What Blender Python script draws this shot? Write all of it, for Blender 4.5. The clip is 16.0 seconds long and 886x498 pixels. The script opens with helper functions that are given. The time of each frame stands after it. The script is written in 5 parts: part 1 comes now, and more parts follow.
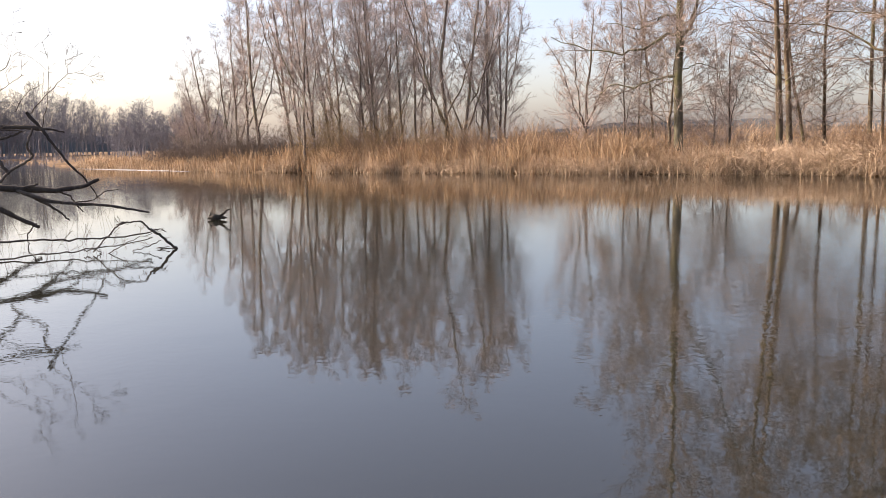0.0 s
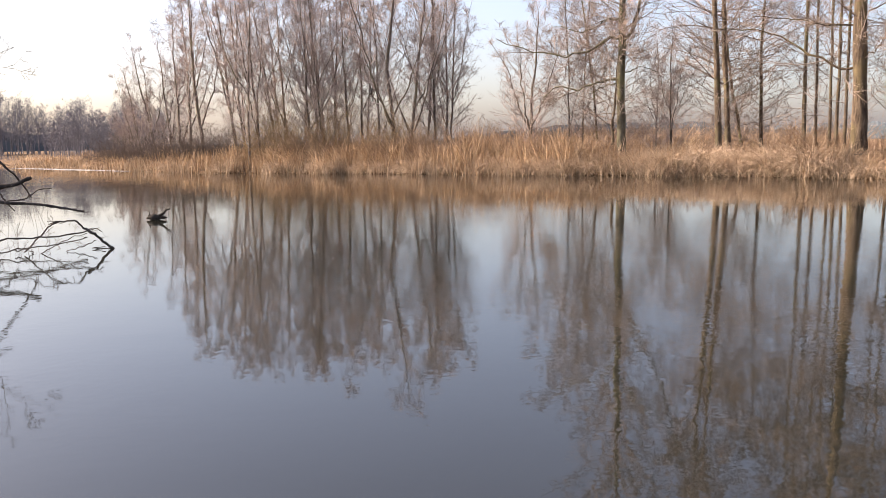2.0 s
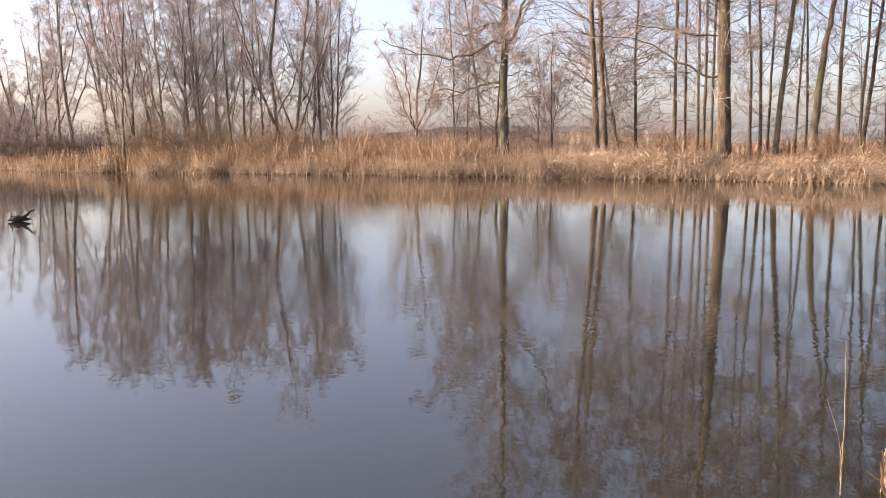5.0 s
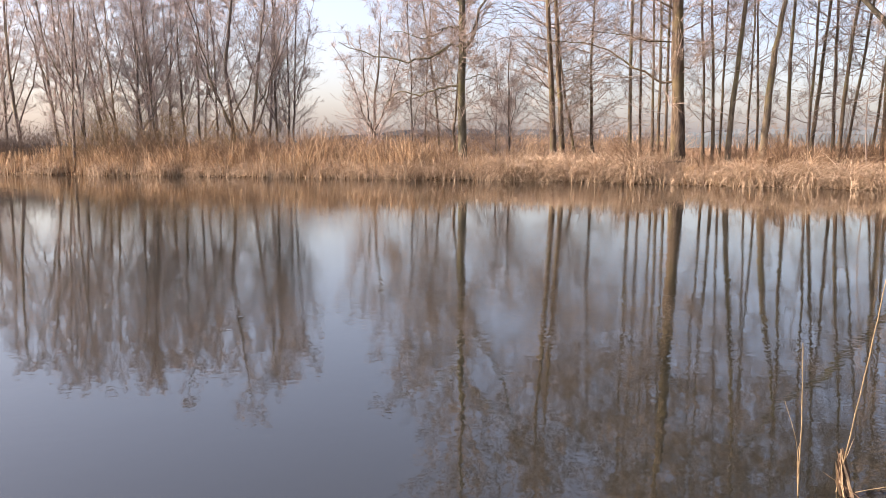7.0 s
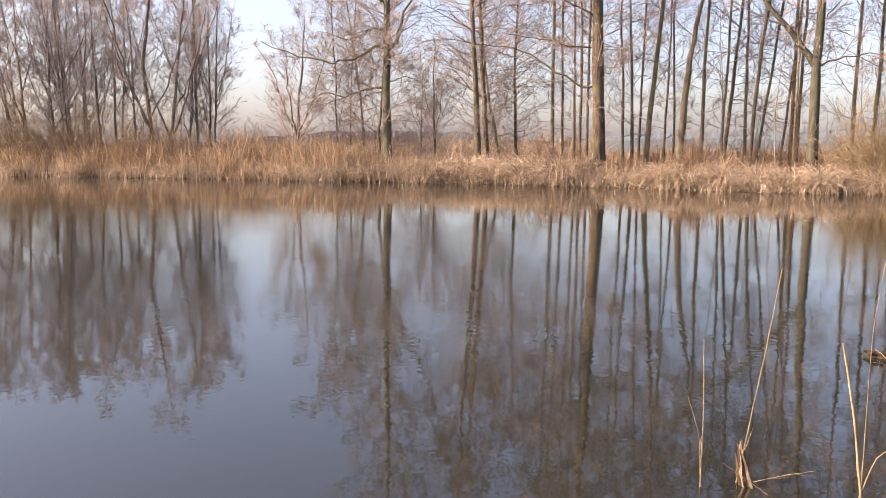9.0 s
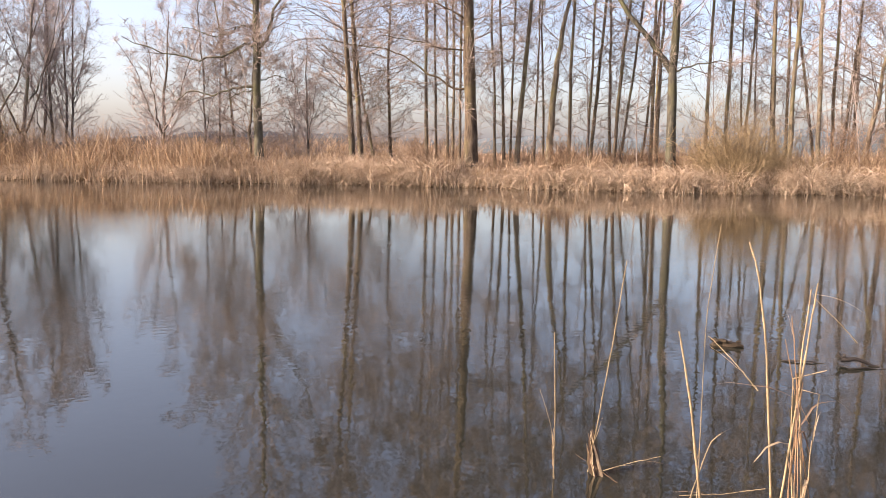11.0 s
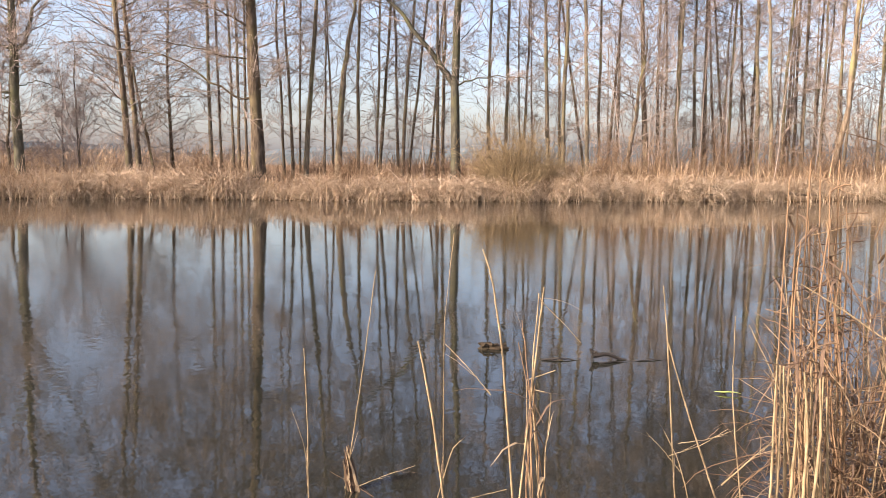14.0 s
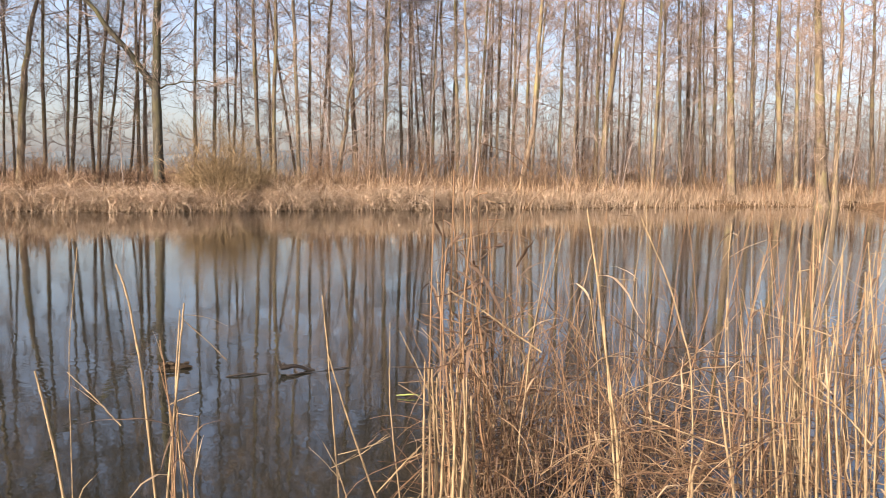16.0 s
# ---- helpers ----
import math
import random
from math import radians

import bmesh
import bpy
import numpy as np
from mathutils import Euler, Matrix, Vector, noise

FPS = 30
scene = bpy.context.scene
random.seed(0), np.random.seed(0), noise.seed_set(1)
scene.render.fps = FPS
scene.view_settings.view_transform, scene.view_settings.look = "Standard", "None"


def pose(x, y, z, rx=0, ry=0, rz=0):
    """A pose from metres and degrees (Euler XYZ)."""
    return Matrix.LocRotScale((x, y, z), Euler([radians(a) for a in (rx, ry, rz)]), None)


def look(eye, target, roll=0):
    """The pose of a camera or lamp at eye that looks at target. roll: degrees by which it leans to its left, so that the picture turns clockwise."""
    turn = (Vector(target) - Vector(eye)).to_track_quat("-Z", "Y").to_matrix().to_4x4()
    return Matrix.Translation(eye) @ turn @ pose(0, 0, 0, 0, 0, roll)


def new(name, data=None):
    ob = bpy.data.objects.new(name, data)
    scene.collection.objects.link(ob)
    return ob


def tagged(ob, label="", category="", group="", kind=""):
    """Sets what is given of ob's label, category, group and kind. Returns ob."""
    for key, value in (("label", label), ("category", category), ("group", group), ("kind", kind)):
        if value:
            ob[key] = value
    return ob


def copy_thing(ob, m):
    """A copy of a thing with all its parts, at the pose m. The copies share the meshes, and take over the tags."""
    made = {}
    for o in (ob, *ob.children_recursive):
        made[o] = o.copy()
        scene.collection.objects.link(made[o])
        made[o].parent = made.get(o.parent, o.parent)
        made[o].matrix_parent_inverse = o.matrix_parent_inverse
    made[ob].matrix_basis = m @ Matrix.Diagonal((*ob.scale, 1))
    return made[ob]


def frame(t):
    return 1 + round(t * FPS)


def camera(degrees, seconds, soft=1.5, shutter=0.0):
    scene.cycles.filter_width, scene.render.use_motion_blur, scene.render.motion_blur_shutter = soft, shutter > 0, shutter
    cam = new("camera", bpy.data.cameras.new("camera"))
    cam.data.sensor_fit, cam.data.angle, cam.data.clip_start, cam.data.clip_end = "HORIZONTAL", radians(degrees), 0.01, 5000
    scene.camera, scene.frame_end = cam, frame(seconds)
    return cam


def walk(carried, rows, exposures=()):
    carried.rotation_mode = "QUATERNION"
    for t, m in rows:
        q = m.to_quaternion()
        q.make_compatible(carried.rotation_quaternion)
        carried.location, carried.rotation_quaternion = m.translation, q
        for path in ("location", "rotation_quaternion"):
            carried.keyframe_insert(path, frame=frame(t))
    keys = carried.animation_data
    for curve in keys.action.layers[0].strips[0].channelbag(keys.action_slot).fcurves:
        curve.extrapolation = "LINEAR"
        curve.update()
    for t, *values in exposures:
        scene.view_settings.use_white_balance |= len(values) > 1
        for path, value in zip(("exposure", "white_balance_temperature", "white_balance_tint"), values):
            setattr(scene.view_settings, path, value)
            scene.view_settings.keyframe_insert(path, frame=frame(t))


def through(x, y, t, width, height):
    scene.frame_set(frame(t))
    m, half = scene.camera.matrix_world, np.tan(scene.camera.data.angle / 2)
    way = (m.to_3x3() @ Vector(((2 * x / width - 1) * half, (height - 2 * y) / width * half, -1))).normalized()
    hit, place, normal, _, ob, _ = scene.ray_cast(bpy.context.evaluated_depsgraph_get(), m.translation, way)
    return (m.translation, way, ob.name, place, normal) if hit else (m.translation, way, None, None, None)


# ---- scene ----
cam = camera(57.58, 16.0, soft=0.9, shutter=0.15)
# seconds; eye in metres; yaw, pitch and roll in degrees
PATH = [
    (0.0, -0.000, 0.000, 1.560, 0.00, -7.50, -1.18),
    (0.5, 0.024, -0.018, 1.514, -0.44, -7.37, -1.33),
    (1.0, 0.044, -0.017, 1.498, -1.32, -7.33, -1.25),
    (1.5, 0.060, -0.002, 1.513, -2.35, -7.36, -1.05),
    (2.0, 0.069, -0.001, 1.525, -3.72, -7.47, -0.85),
    (2.5, 0.076, 0.009, 1.521, -4.86, -7.59, -0.67),
    (3.0, 0.089, 0.001, 1.520, -5.82, -7.62, -0.72),
    (3.5, 0.121, -0.002, 1.512, -7.44, -7.56, -0.54),
    (4.0, 0.138, -0.015, 1.509, -9.11, -7.59, -0.40),
    (6.5, 0.117, 0.045, 1.511, -14.18, -7.24, -0.13),
    (7.0, 0.117, 0.040, 1.513, -14.77, -7.26, 0.00),
    (7.5, 0.144, 0.052, 1.502, -15.65, -7.27, 0.10),
    (8.0, 0.165, 0.056, 1.502, -16.79, -7.20, 0.23),
    (8.5, 0.177, 0.048, 1.497, -18.13, -7.14, 0.26),
    (9.0, 0.179, 0.017, 1.508, -20.00, -7.09, 0.43),
    (11.5, 0.372, 0.043, 1.474, -31.67, -6.83, 0.51),
    (12.0, 0.417, 0.032, 1.477, -34.70, -6.70, 0.38),
    (12.5, 0.457, 0.029, 1.476, -36.50, -6.44, 0.27),
    (13.0, 0.488, 0.010, 1.476, -38.88, -6.31, 0.24),
    (13.5, 0.533, 0.004, 1.471, -40.45, -6.16, 0.11),
    (14.0, 0.556, -0.013, 1.477, -43.11, -6.02, 0.36),
    (14.5, 0.595, -0.037, 1.485, -46.09, -5.72, 0.39),
    (15.0, 0.657, -0.080, 1.488, -51.53, -5.58, 0.95),
    (15.5, 0.747, -0.114, 1.480, -58.10, -5.17, 1.31),
    (16.0, 0.805, -0.144, 1.473, -62.94, -5.16, 0.86),
]
walk(cam, [(t, pose(x, y, z, 90 + pitch, 0, yaw) @ pose(0, 0, 0, 0, 0, roll)) for t, x, y, z, yaw, pitch, roll in PATH],
     [(0.0, 1.47, 7000, 18), (4.0, 1.59, 7000, 21), (9.0, 1.62, 6950, 22), (12.5, 1.54, 6800, 19), (14.5, 1.46, 6750, 17), (16.0, 1.31, 6850, 17)])

# ---- light ----
SUN_AZ, SUN_EL = -77.0, 27.0          # degrees to the right of +y; degrees up
world = bpy.data.worlds.new("hazy_sky")
scene.world = world
world.use_nodes = True
wn, wl_ = world.node_tree.nodes, world.node_tree.links
sky = wn.new("ShaderNodeTexSky")
sky.sky_type, sky.sun_disc = "NISHITA", False
sky.sun_elevation, sky.sun_rotation = radians(SUN_EL), radians(SUN_AZ)
sky.air_density, sky.dust_density, sky.ozone_density = 1.0, 3.1, 2.3
wn["Background"].inputs["Strength"].default_value = 0.117
haze = wn.new("ShaderNodeMixRGB")           # the even veil of a hazy day
haze.inputs["Fac"].default_value, haze.inputs["Color2"].default_value = 0.15, (3.7, 3.5, 4.1, 1)
wl_.new(sky.outputs["Color"], haze.inputs["Color1"])
wl_.new(haze.outputs["Color"], wn["Background"].inputs["Color"])
sun = new("sun", bpy.data.lights.new("sun", "SUN"))
sun.data.energy, sun.data.angle, sun.data.color = 4.8, radians(3.0), (1.0, 0.885, 0.76)
sun_dir = Vector((math.sin(radians(SUN_AZ)) * math.cos(radians(SUN_EL)), math.cos(radians(SUN_AZ)) * math.cos(radians(SUN_EL)), math.sin(radians(SUN_EL))))
sun.matrix_world = look(sun_dir * 60, (0, 0, 0))


# ---- materials ----
def shader(name, rough=0.8, spec=0.3):
    m = bpy.data.materials.new(name)
    m.use_nodes = True
    b = m.node_tree.nodes["Principled BSDF"]
    b.inputs["Roughness"].default_value = rough
    b.inputs["Specular IOR Level"].default_value = spec
    return m, m.node_tree.nodes, m.node_tree.links, b


def ramp(n, stops):
    r = n.new("ShaderNodeValToRGB")
    e = r.color_ramp.elements
    e[0].position, e[0].color = stops[0][0], (*stops[0][1], 1)
    e[1].position, e[1].color = stops[-1][0], (*stops[-1][1], 1)
    for p, c in stops[1:-1]:
        k = e.new(p)
        k.color = (*c, 1)
    return r


def noise_tex(n, l, scale, detail=4.0, rough=0.6, stretch=None):
    tc, tx = n.new("ShaderNodeTexCoord"), n.new("ShaderNodeTexNoise")
    tx.inputs["Scale"].default_value, tx.inputs["Detail"].default_value, tx.inputs["Roughness"].default_value = scale, detail, rough
    if stretch:
        mp = n.new("ShaderNodeMapping")
        mp.inputs["Scale"].default_value = stretch
        l.new(tc.outputs["Object"], mp.inputs["Vector"])
        l.new(mp.outputs["Vector"], tx.inputs["Vector"])
    else:
        l.new(tc.outputs["Object"], tx.inputs["Vector"])
    return tx


def bump(n, l, b, height, strength, dist):
    bp = n.new("ShaderNodeBump")
    bp.inputs["Strength"].default_value, bp.inputs["Distance"].default_value = strength, dist
    l.new(height, bp.inputs["Height"])
    l.new(bp.outputs["Normal"], b.inputs["Normal"])


def bark_material(name, dark, mid, light, moss):
    """Bark: furrows along the stem, a tint of its own for each tree, patches of lichen."""
    m, n, l, b = shader(name, 0.88, 0.2)
    grain = noise_tex(n, l, 9.0, 6.0, 0.65, (1, 1, 0.22))
    cr = ramp(n, [(0.32, dark), (0.52, mid), (0.72, light)])
    l.new(grain.outputs["Fac"], cr.inputs["Fac"])
    patch = noise_tex(n, l, 1.1, 5.0, 0.6, (1, 1, 0.5))
    pr = ramp(n, [(0.48, (0, 0, 0)), (0.66, (1, 1, 1))])
    l.new(patch.outputs["Fac"], pr.inputs["Fac"])
    mix = n.new("ShaderNodeMixRGB")
    mix.inputs["Color2"].default_value = (*moss, 1)
    l.new(pr.outputs["Color"], mix.inputs["Fac"])
    l.new(cr.outputs["Color"], mix.inputs["Color1"])
    info, hsv, mr = n.new("ShaderNodeObjectInfo"), n.new("ShaderNodeHueSaturation"), n.new("ShaderNodeMapRange")
    mr.inputs["To Min"].default_value, mr.inputs["To Max"].default_value = 0.75, 1.3
    l.new(info.outputs["Random"], mr.inputs["Value"])
    l.new(mr.outputs["Result"], hsv.inputs["Value"])
    l.new(mix.outputs["Color"], hsv.inputs["Color"])
    l.new(hsv.outputs["Color"], b.inputs["Base Color"])
    bump(n, l, b, grain.outputs["Fac"], 0.7, 0.03)
    return m


def strand_material(name, stops, rough=0.75, patch_scale=0.35, patch=(0.75, 1.2), through=0.0):
    """Dry stalks or twigs: each strand has its own tone, and tones drift over the bed."""
    m, n, l, b = shader(name, rough, 0.25)
    geo, cr = n.new("ShaderNodeNewGeometry"), ramp(n, stops)
    l.new(geo.outputs["Random Per Island"], cr.inputs["Fac"])
    big = noise_tex(n, l, patch_scale, 3.0, 0.6)
    mr, hsv = n.new("ShaderNodeMapRange"), n.new("ShaderNodeHueSaturation")
    mr.inputs["From Min"].default_value, mr.inputs["From Max"].default_value = 0.3, 0.7
    mr.inputs["To Min"].default_value, mr.inputs["To Max"].default_value = patch
    l.new(big.outputs["Fac"], mr.inputs["Value"])
    l.new(mr.outputs["Result"], hsv.inputs["Value"])
    l.new(cr.outputs["Color"], hsv.inputs["Color"])
    l.new(hsv.outputs["Color"], b.inputs["Base Color"])
    if through:
        tr, ad = n.new("ShaderNodeBsdfTranslucent"), n.new("ShaderNodeMixShader")
        ad.inputs["Fac"].default_value = through
        l.new(hsv.outputs["Color"], tr.inputs["Color"])
        l.new(b.outputs["BSDF"], ad.inputs[1])
        l.new(tr.outputs["BSDF"], ad.inputs[2])
        l.new(ad.outputs["Shader"], n["Material Output"].inputs["Surface"])
    return m


BARK = bark_material("alder_bark", (0.052, 0.039, 0.027), (0.134, 0.101, 0.070), (0.216, 0.168, 0.119), (0.180, 0.160, 0.072))
BARK_PALE = bark_material("pale_bark", (0.065, 0.052, 0.037), (0.150, 0.120, 0.082), (0.240, 0.198, 0.140), (0.185, 0.165, 0.070))
BARK_BROWN = bark_material("brown_alder_bark", (0.030, 0.021, 0.014), (0.085, 0.062, 0.042), (0.165, 0.126, 0.088), (0.120, 0.096, 0.046))
BARK_DARK = bark_material("copse_bark", (0.050, 0.041, 0.035), (0.118, 0.096, 0.080), (0.200, 0.165, 0.136), (0.150, 0.135, 0.080))
WET_WOOD = bark_material("wet_dead_wood", (0.012, 0.010, 0.009), (0.030, 0.025, 0.022), (0.070, 0.058, 0.048), (0.050, 0.042, 0.030))
BARK_OLIVE = bark_material("mossy_olive_bark", (0.048, 0.043, 0.030), (0.115, 0.103, 0.072), (0.190, 0.170, 0.122), (0.150, 0.142, 0.066))
BARK_FORK = bark_material("dark_mossy_bark", (0.032, 0.029, 0.021), (0.076, 0.068, 0.049), (0.128, 0.115, 0.083), (0.105, 0.098, 0.050))
TWIG = strand_material("alder_twigs", [(0.0, (0.140, 0.106, 0.086)), (0.5, (0.260, 0.203, 0.167)), (1.0, (0.385, 0.308, 0.256))], 0.8, 0.3)
TWIG_GREY = strand_material("copse_twigs", [(0.0, (0.215, 0.170, 0.150)), (0.5, (0.345, 0.280, 0.248)), (1.0, (0.480, 0.400, 0.358))], 0.8, 0.25)
# far growth: haze of the distance put into a flat, low-contrast grey
TWIG_HAZED = strand_material("haze_tinted_twigs", [(0.0, (0.135, 0.128, 0.142)), (1.0, (0.185, 0.176, 0.194))], 1.0, 0.05)
SHRUB_BROWN = strand_material("brown_shrub_twigs", [(0.0, (0.105, 0.064, 0.038)), (1.0, (0.270, 0.175, 0.105))], 0.8, 0.4)
SHRUB_OLIVE = strand_material("olive_shrub_twigs", [(0.0, (0.125, 0.088, 0.046)), (1.0, (0.340, 0.245, 0.135))], 0.8, 0.4)
SHRUB_REED = strand_material("pale_shrub_twigs", [(0.0, (0.150, 0.098, 0.066)), (1.0, (0.350, 0.245, 0.168))], 0.8, 0.4)
SHRUB_DARK = strand_material("dark_shrub_twigs", [(0.0, (0.070, 0.052, 0.042)), (1.0, (0.150, 0.115, 0.092))], 0.8, 0.4)
STRAW = strand_material("bleached_straw", [(0.0, (0.200, 0.134, 0.084)), (0.3, (0.355, 0.258, 0.174)), (0.75, (0.495, 0.376, 0.266)), (1.0, (0.595, 0.474, 0.352))], 0.7, 0.5, (0.65, 1.15), 0.2)
REED = strand_material("standing_dry_reed", [(0.0, (0.165, 0.096, 0.052)), (0.5, (0.415, 0.280, 0.166)), (1.0, (0.600, 0.450, 0.295))], 0.7, 0.3, (0.65, 1.2), 0.2)
REED_FIELD = strand_material("reed_field", [(0.0, (0.180, 0.112, 0.072)), (1.0, (0.360, 0.248, 0.166))], 0.75, 0.12, (0.75, 1.15), 0.2)


def water_material():
    m, n, l, b = shader("still_lake_water", 0.028, 0.5)
    b.inputs["IOR"].default_value = 1.6
    b.inputs["Base Color"].default_value = (0.0150, 0.0154, 0.0110, 1)
    fine = noise_tex(n, l, 13.0, 1.5, 0.5)
    wide = noise_tex(n, l, 1.3, 2.0, 0.5)
    zone = noise_tex(n, l, 0.09, 2.0, 0.5)
    zr = n.new("ShaderNodeMapRange")
    zr.inputs["From Min"].default_value, zr.inputs["From Max"].default_value = 0.44, 0.66
    zr.inputs["To Min"].default_value, zr.inputs["To Max"].default_value = 0.10, 0.62
    l.new(zone.outputs["Fac"], zr.inputs["Value"])
    mul, add = n.new("ShaderNodeMath"), n.new("ShaderNodeMath")
    mul.operation, add.operation = "MULTIPLY", "MULTIPLY_ADD"
    l.new(fine.outputs["Fac"], mul.inputs[0])
    l.new(zr.outputs["Result"], mul.inputs[1])
    l.new(wide.outputs["Fac"], add.inputs[0])
    add.inputs[1].default_value = 0.38
    l.new(mul.outputs["Value"], add.inputs[2])
    bump(n, l, b, add.outputs["Value"], 0.2, 0.02)
    return m


def ground_material():
    m, n, l, b = shader("leaf_litter_soil", 0.95, 0.1)
    a, c = noise_tex(n, l, 3.0, 8.0, 0.7), noise_tex(n, l, 0.15, 4.0, 0.6)
    r1 = ramp(n, [(0.30, (0.050, 0.033, 0.020)), (0.52, (0.160, 0.105, 0.060)), (0.72, (0.330, 0.235, 0.140))])
    r2 = ramp(n, [(0.35, (0.65, 0.62, 0.6)), (0.65, (1.1, 1.05, 1.0))])
    mix = n.new("ShaderNodeMixRGB")
    mix.blend_type = "MULTIPLY"
    mix.inputs["Fac"].default_value = 1.0
    l.new(a.outputs["Fac"], r1.inputs["Fac"])
    l.new(c.outputs["Fac"], r2.inputs["Fac"])
    l.new(r1.outputs["Color"], mix.inputs["Color1"])
    l.new(r2.outputs["Color"], mix.inputs["Color2"])
    l.new(mix.outputs["Color"], b.inputs["Base Color"])
    bump(n, l, b, a.outputs["Fac"], 0.8, 0.08)
    return m


WATER, SOIL = water_material(), ground_material()


# ---- mesh helpers ----
class Strands:
    """Gathers tubes and ribbons, all of quads, for one mesh."""

    def __init__(self):
        self.v, self.q, self.n = [], [], 0

    def _add(self, verts, quads):
        self.v.append(verts.reshape(-1, 3))
        self.q.append(quads.reshape(-1, 4) + self.n)
        self.n += verts.size // 3

    def tubes(self, p, r, sides):
        """p: (n, k, 3) points of n lines, r: (n, k) radii."""
        p, r = np.asarray(p, float), np.asarray(r, float)
        n, k = r.shape
        t = np.gradient(p, axis=1)
        t /= np.linalg.norm(t, axis=2, keepdims=True) + 1e-9
        steep = np.abs(t[:, :1, 2:]) > 0.75
        ref = np.where(steep, np.array([1.0, 0.0, 0.0]), np.array([0.0, 0.0, 1.0]))
        a = np.cross(t, np.broadcast_to(ref, t.shape))
        a /= np.linalg.norm(a, axis=2, keepdims=True) + 1e-9
        b = np.cross(t, a)
        ang = np.arange(sides) * 2 * np.pi / sides
        v = p[:, :, None] + r[:, :, None, None] * (a[:, :, None] * np.cos(ang)[:, None] + b[:, :, None] * np.sin(ang)[:, None])
        i = np.arange(n * k * sides).reshape(n, k, sides)
        j = np.roll(i, -1, axis=2)
        self._add(v, np.stack([i[:, :-1], j[:, :-1], j[:, 1:], i[:, 1:]], -1))
        return self

    def ribbons(self, p, w, side):
        """p: (n, k, 3), w: (n, k) half widths, side: (n, 3) the way across."""
        n, k = w.shape
        v = np.stack([p - side[:, None] * w[:, :, None], p + side[:, None] * w[:, :, None]], 2)
        i = np.arange(n * k * 2).reshape(n, k, 2)
        self._add(v, np.stack([i[:, :-1, 0], i[:, :-1, 1], i[:, 1:, 1], i[:, 1:, 0]], -1))
        return self

    def mesh(self, name, material, smooth=True):
        v, q = np.concatenate(self.v), np.concatenate(self.q)
        m = bpy.data.meshes.new(name)
        m.vertices.add(len(v))
        m.vertices.foreach_set("co", v.ravel())
        m.loops.add(q.size)
        m.loops.foreach_set("vertex_index", q.ravel().astype(np.int32))
        m.polygons.add(len(q))
        m.polygons.foreach_set("loop_start", np.arange(len(q), dtype=np.int32) * 4)
        m.polygons.foreach_set("use_smooth", np.full(len(q), smooth))
        m.update(calc_edges=True)
        m.materials.append(material)
        return m


def part(name, mesh, parent=None, label="", kind=""):
    ob = new(name, mesh)
    if parent:
        ob.parent = parent
    return tagged(ob, label, "", "", kind)


def unit(a):
    return a / (np.linalg.norm(a, axis=-1, keepdims=True) + 1e-9)


def bow(rng, start, way, length, k, lift, wobble):
    """Curved lines from start along way; lift bends them up, wobble makes them crooked."""
    n = len(length)
    p, d = np.empty((n, k, 3)), unit(np.asarray(way, float))
    p[:, 0] = start
    for i in range(1, k):
        d = unit(d + np.array([0, 0, 1.0]) * (np.asarray(lift) / k).reshape(-1, 1) + rng.normal(0, wobble, (n, 3)))
        p[:, i] = p[:, i - 1] + d * (np.asarray(length) / (k - 1)).reshape(-1, 1)
    return p


def along(p, u):
    """Points and ways at the shares u (n, m) of the lines p (n, k, 3), flat."""
    n, k, _ = p.shape
    x = u * (k - 1)
    i = np.minimum(x.astype(int), k - 2)
    f = (x - i)[..., None]
    rows = np.arange(n)[:, None]
    a, b = p[rows, i], p[rows, i + 1]
    return (a * (1 - f) + b * f).reshape(-1, 3), unit(b - a).reshape(-1, 3)


def side_shoots(rng, p, r, per, length, spread, k, lift, wobble, thin, first=0.2):
    """Shoots that leave the lines p to all sides. Returns their lines and radii."""
    n = len(p)
    u = first + (1 - first) * (np.arange(per) + rng.uniform(0, 1, (n, per))) / per
    u = np.minimum(u, 0.985)
    start, way = along(p, u)
    out = unit(np.cross(way, unit(rng.normal(0, 1, way.shape))))
    ang = np.radians(rng.uniform(spread[0], spread[1], len(way)))[:, None]
    d = way * np.cos(ang) + out * np.sin(ang)
    ln = (np.asarray(length).reshape(-1, 1) * (1.15 - 0.75 * u) * rng.uniform(0.6, 1.3, (n, per))).ravel()
    q = bow(rng, start, d, ln, k, np.full(len(ln), lift), wobble)
    base = np.repeat(r[:, 0], per) * thin * (1.1 - 0.6 * u.ravel())
    return q, np.maximum(base[:, None] * np.linspace(1, 0.4, k), 0.0035)


def crooked(points, k, rng, wobble):
    """A line through a few places, resampled and made crooked."""
    a = np.asarray(points, float)
    u = np.linspace(0, len(a) - 1, k)
    p = np.stack([np.interp(u, np.arange(len(a)), a[:, c]) for c in range(3)], 1)
    p[1:-1] += rng.normal(0, wobble, (k - 2, 3))
    return p


def trunk_line(rng, x, y, height, lean, upper, knee, k=22, wobble=0.05):
    z = -0.25 + (height + 0.25) * np.linspace(0, 1, k) ** 1.5
    s0, s1 = np.asarray(lean), np.asarray(upper if upper else lean)
    xy = np.array([x, y]) + np.outer(np.minimum(z, knee), s0) + np.outer(np.clip(z - knee, 0, 6), s1) + np.outer(np.maximum(z - knee - 6, 0), s1 * 0.4)
    drift = np.cumsum(rng.normal(0, wobble, (k, 2)), axis=0) * np.linspace(0, 1, k)[:, None]
    return np.concatenate([xy + drift, z[:, None]], 1)


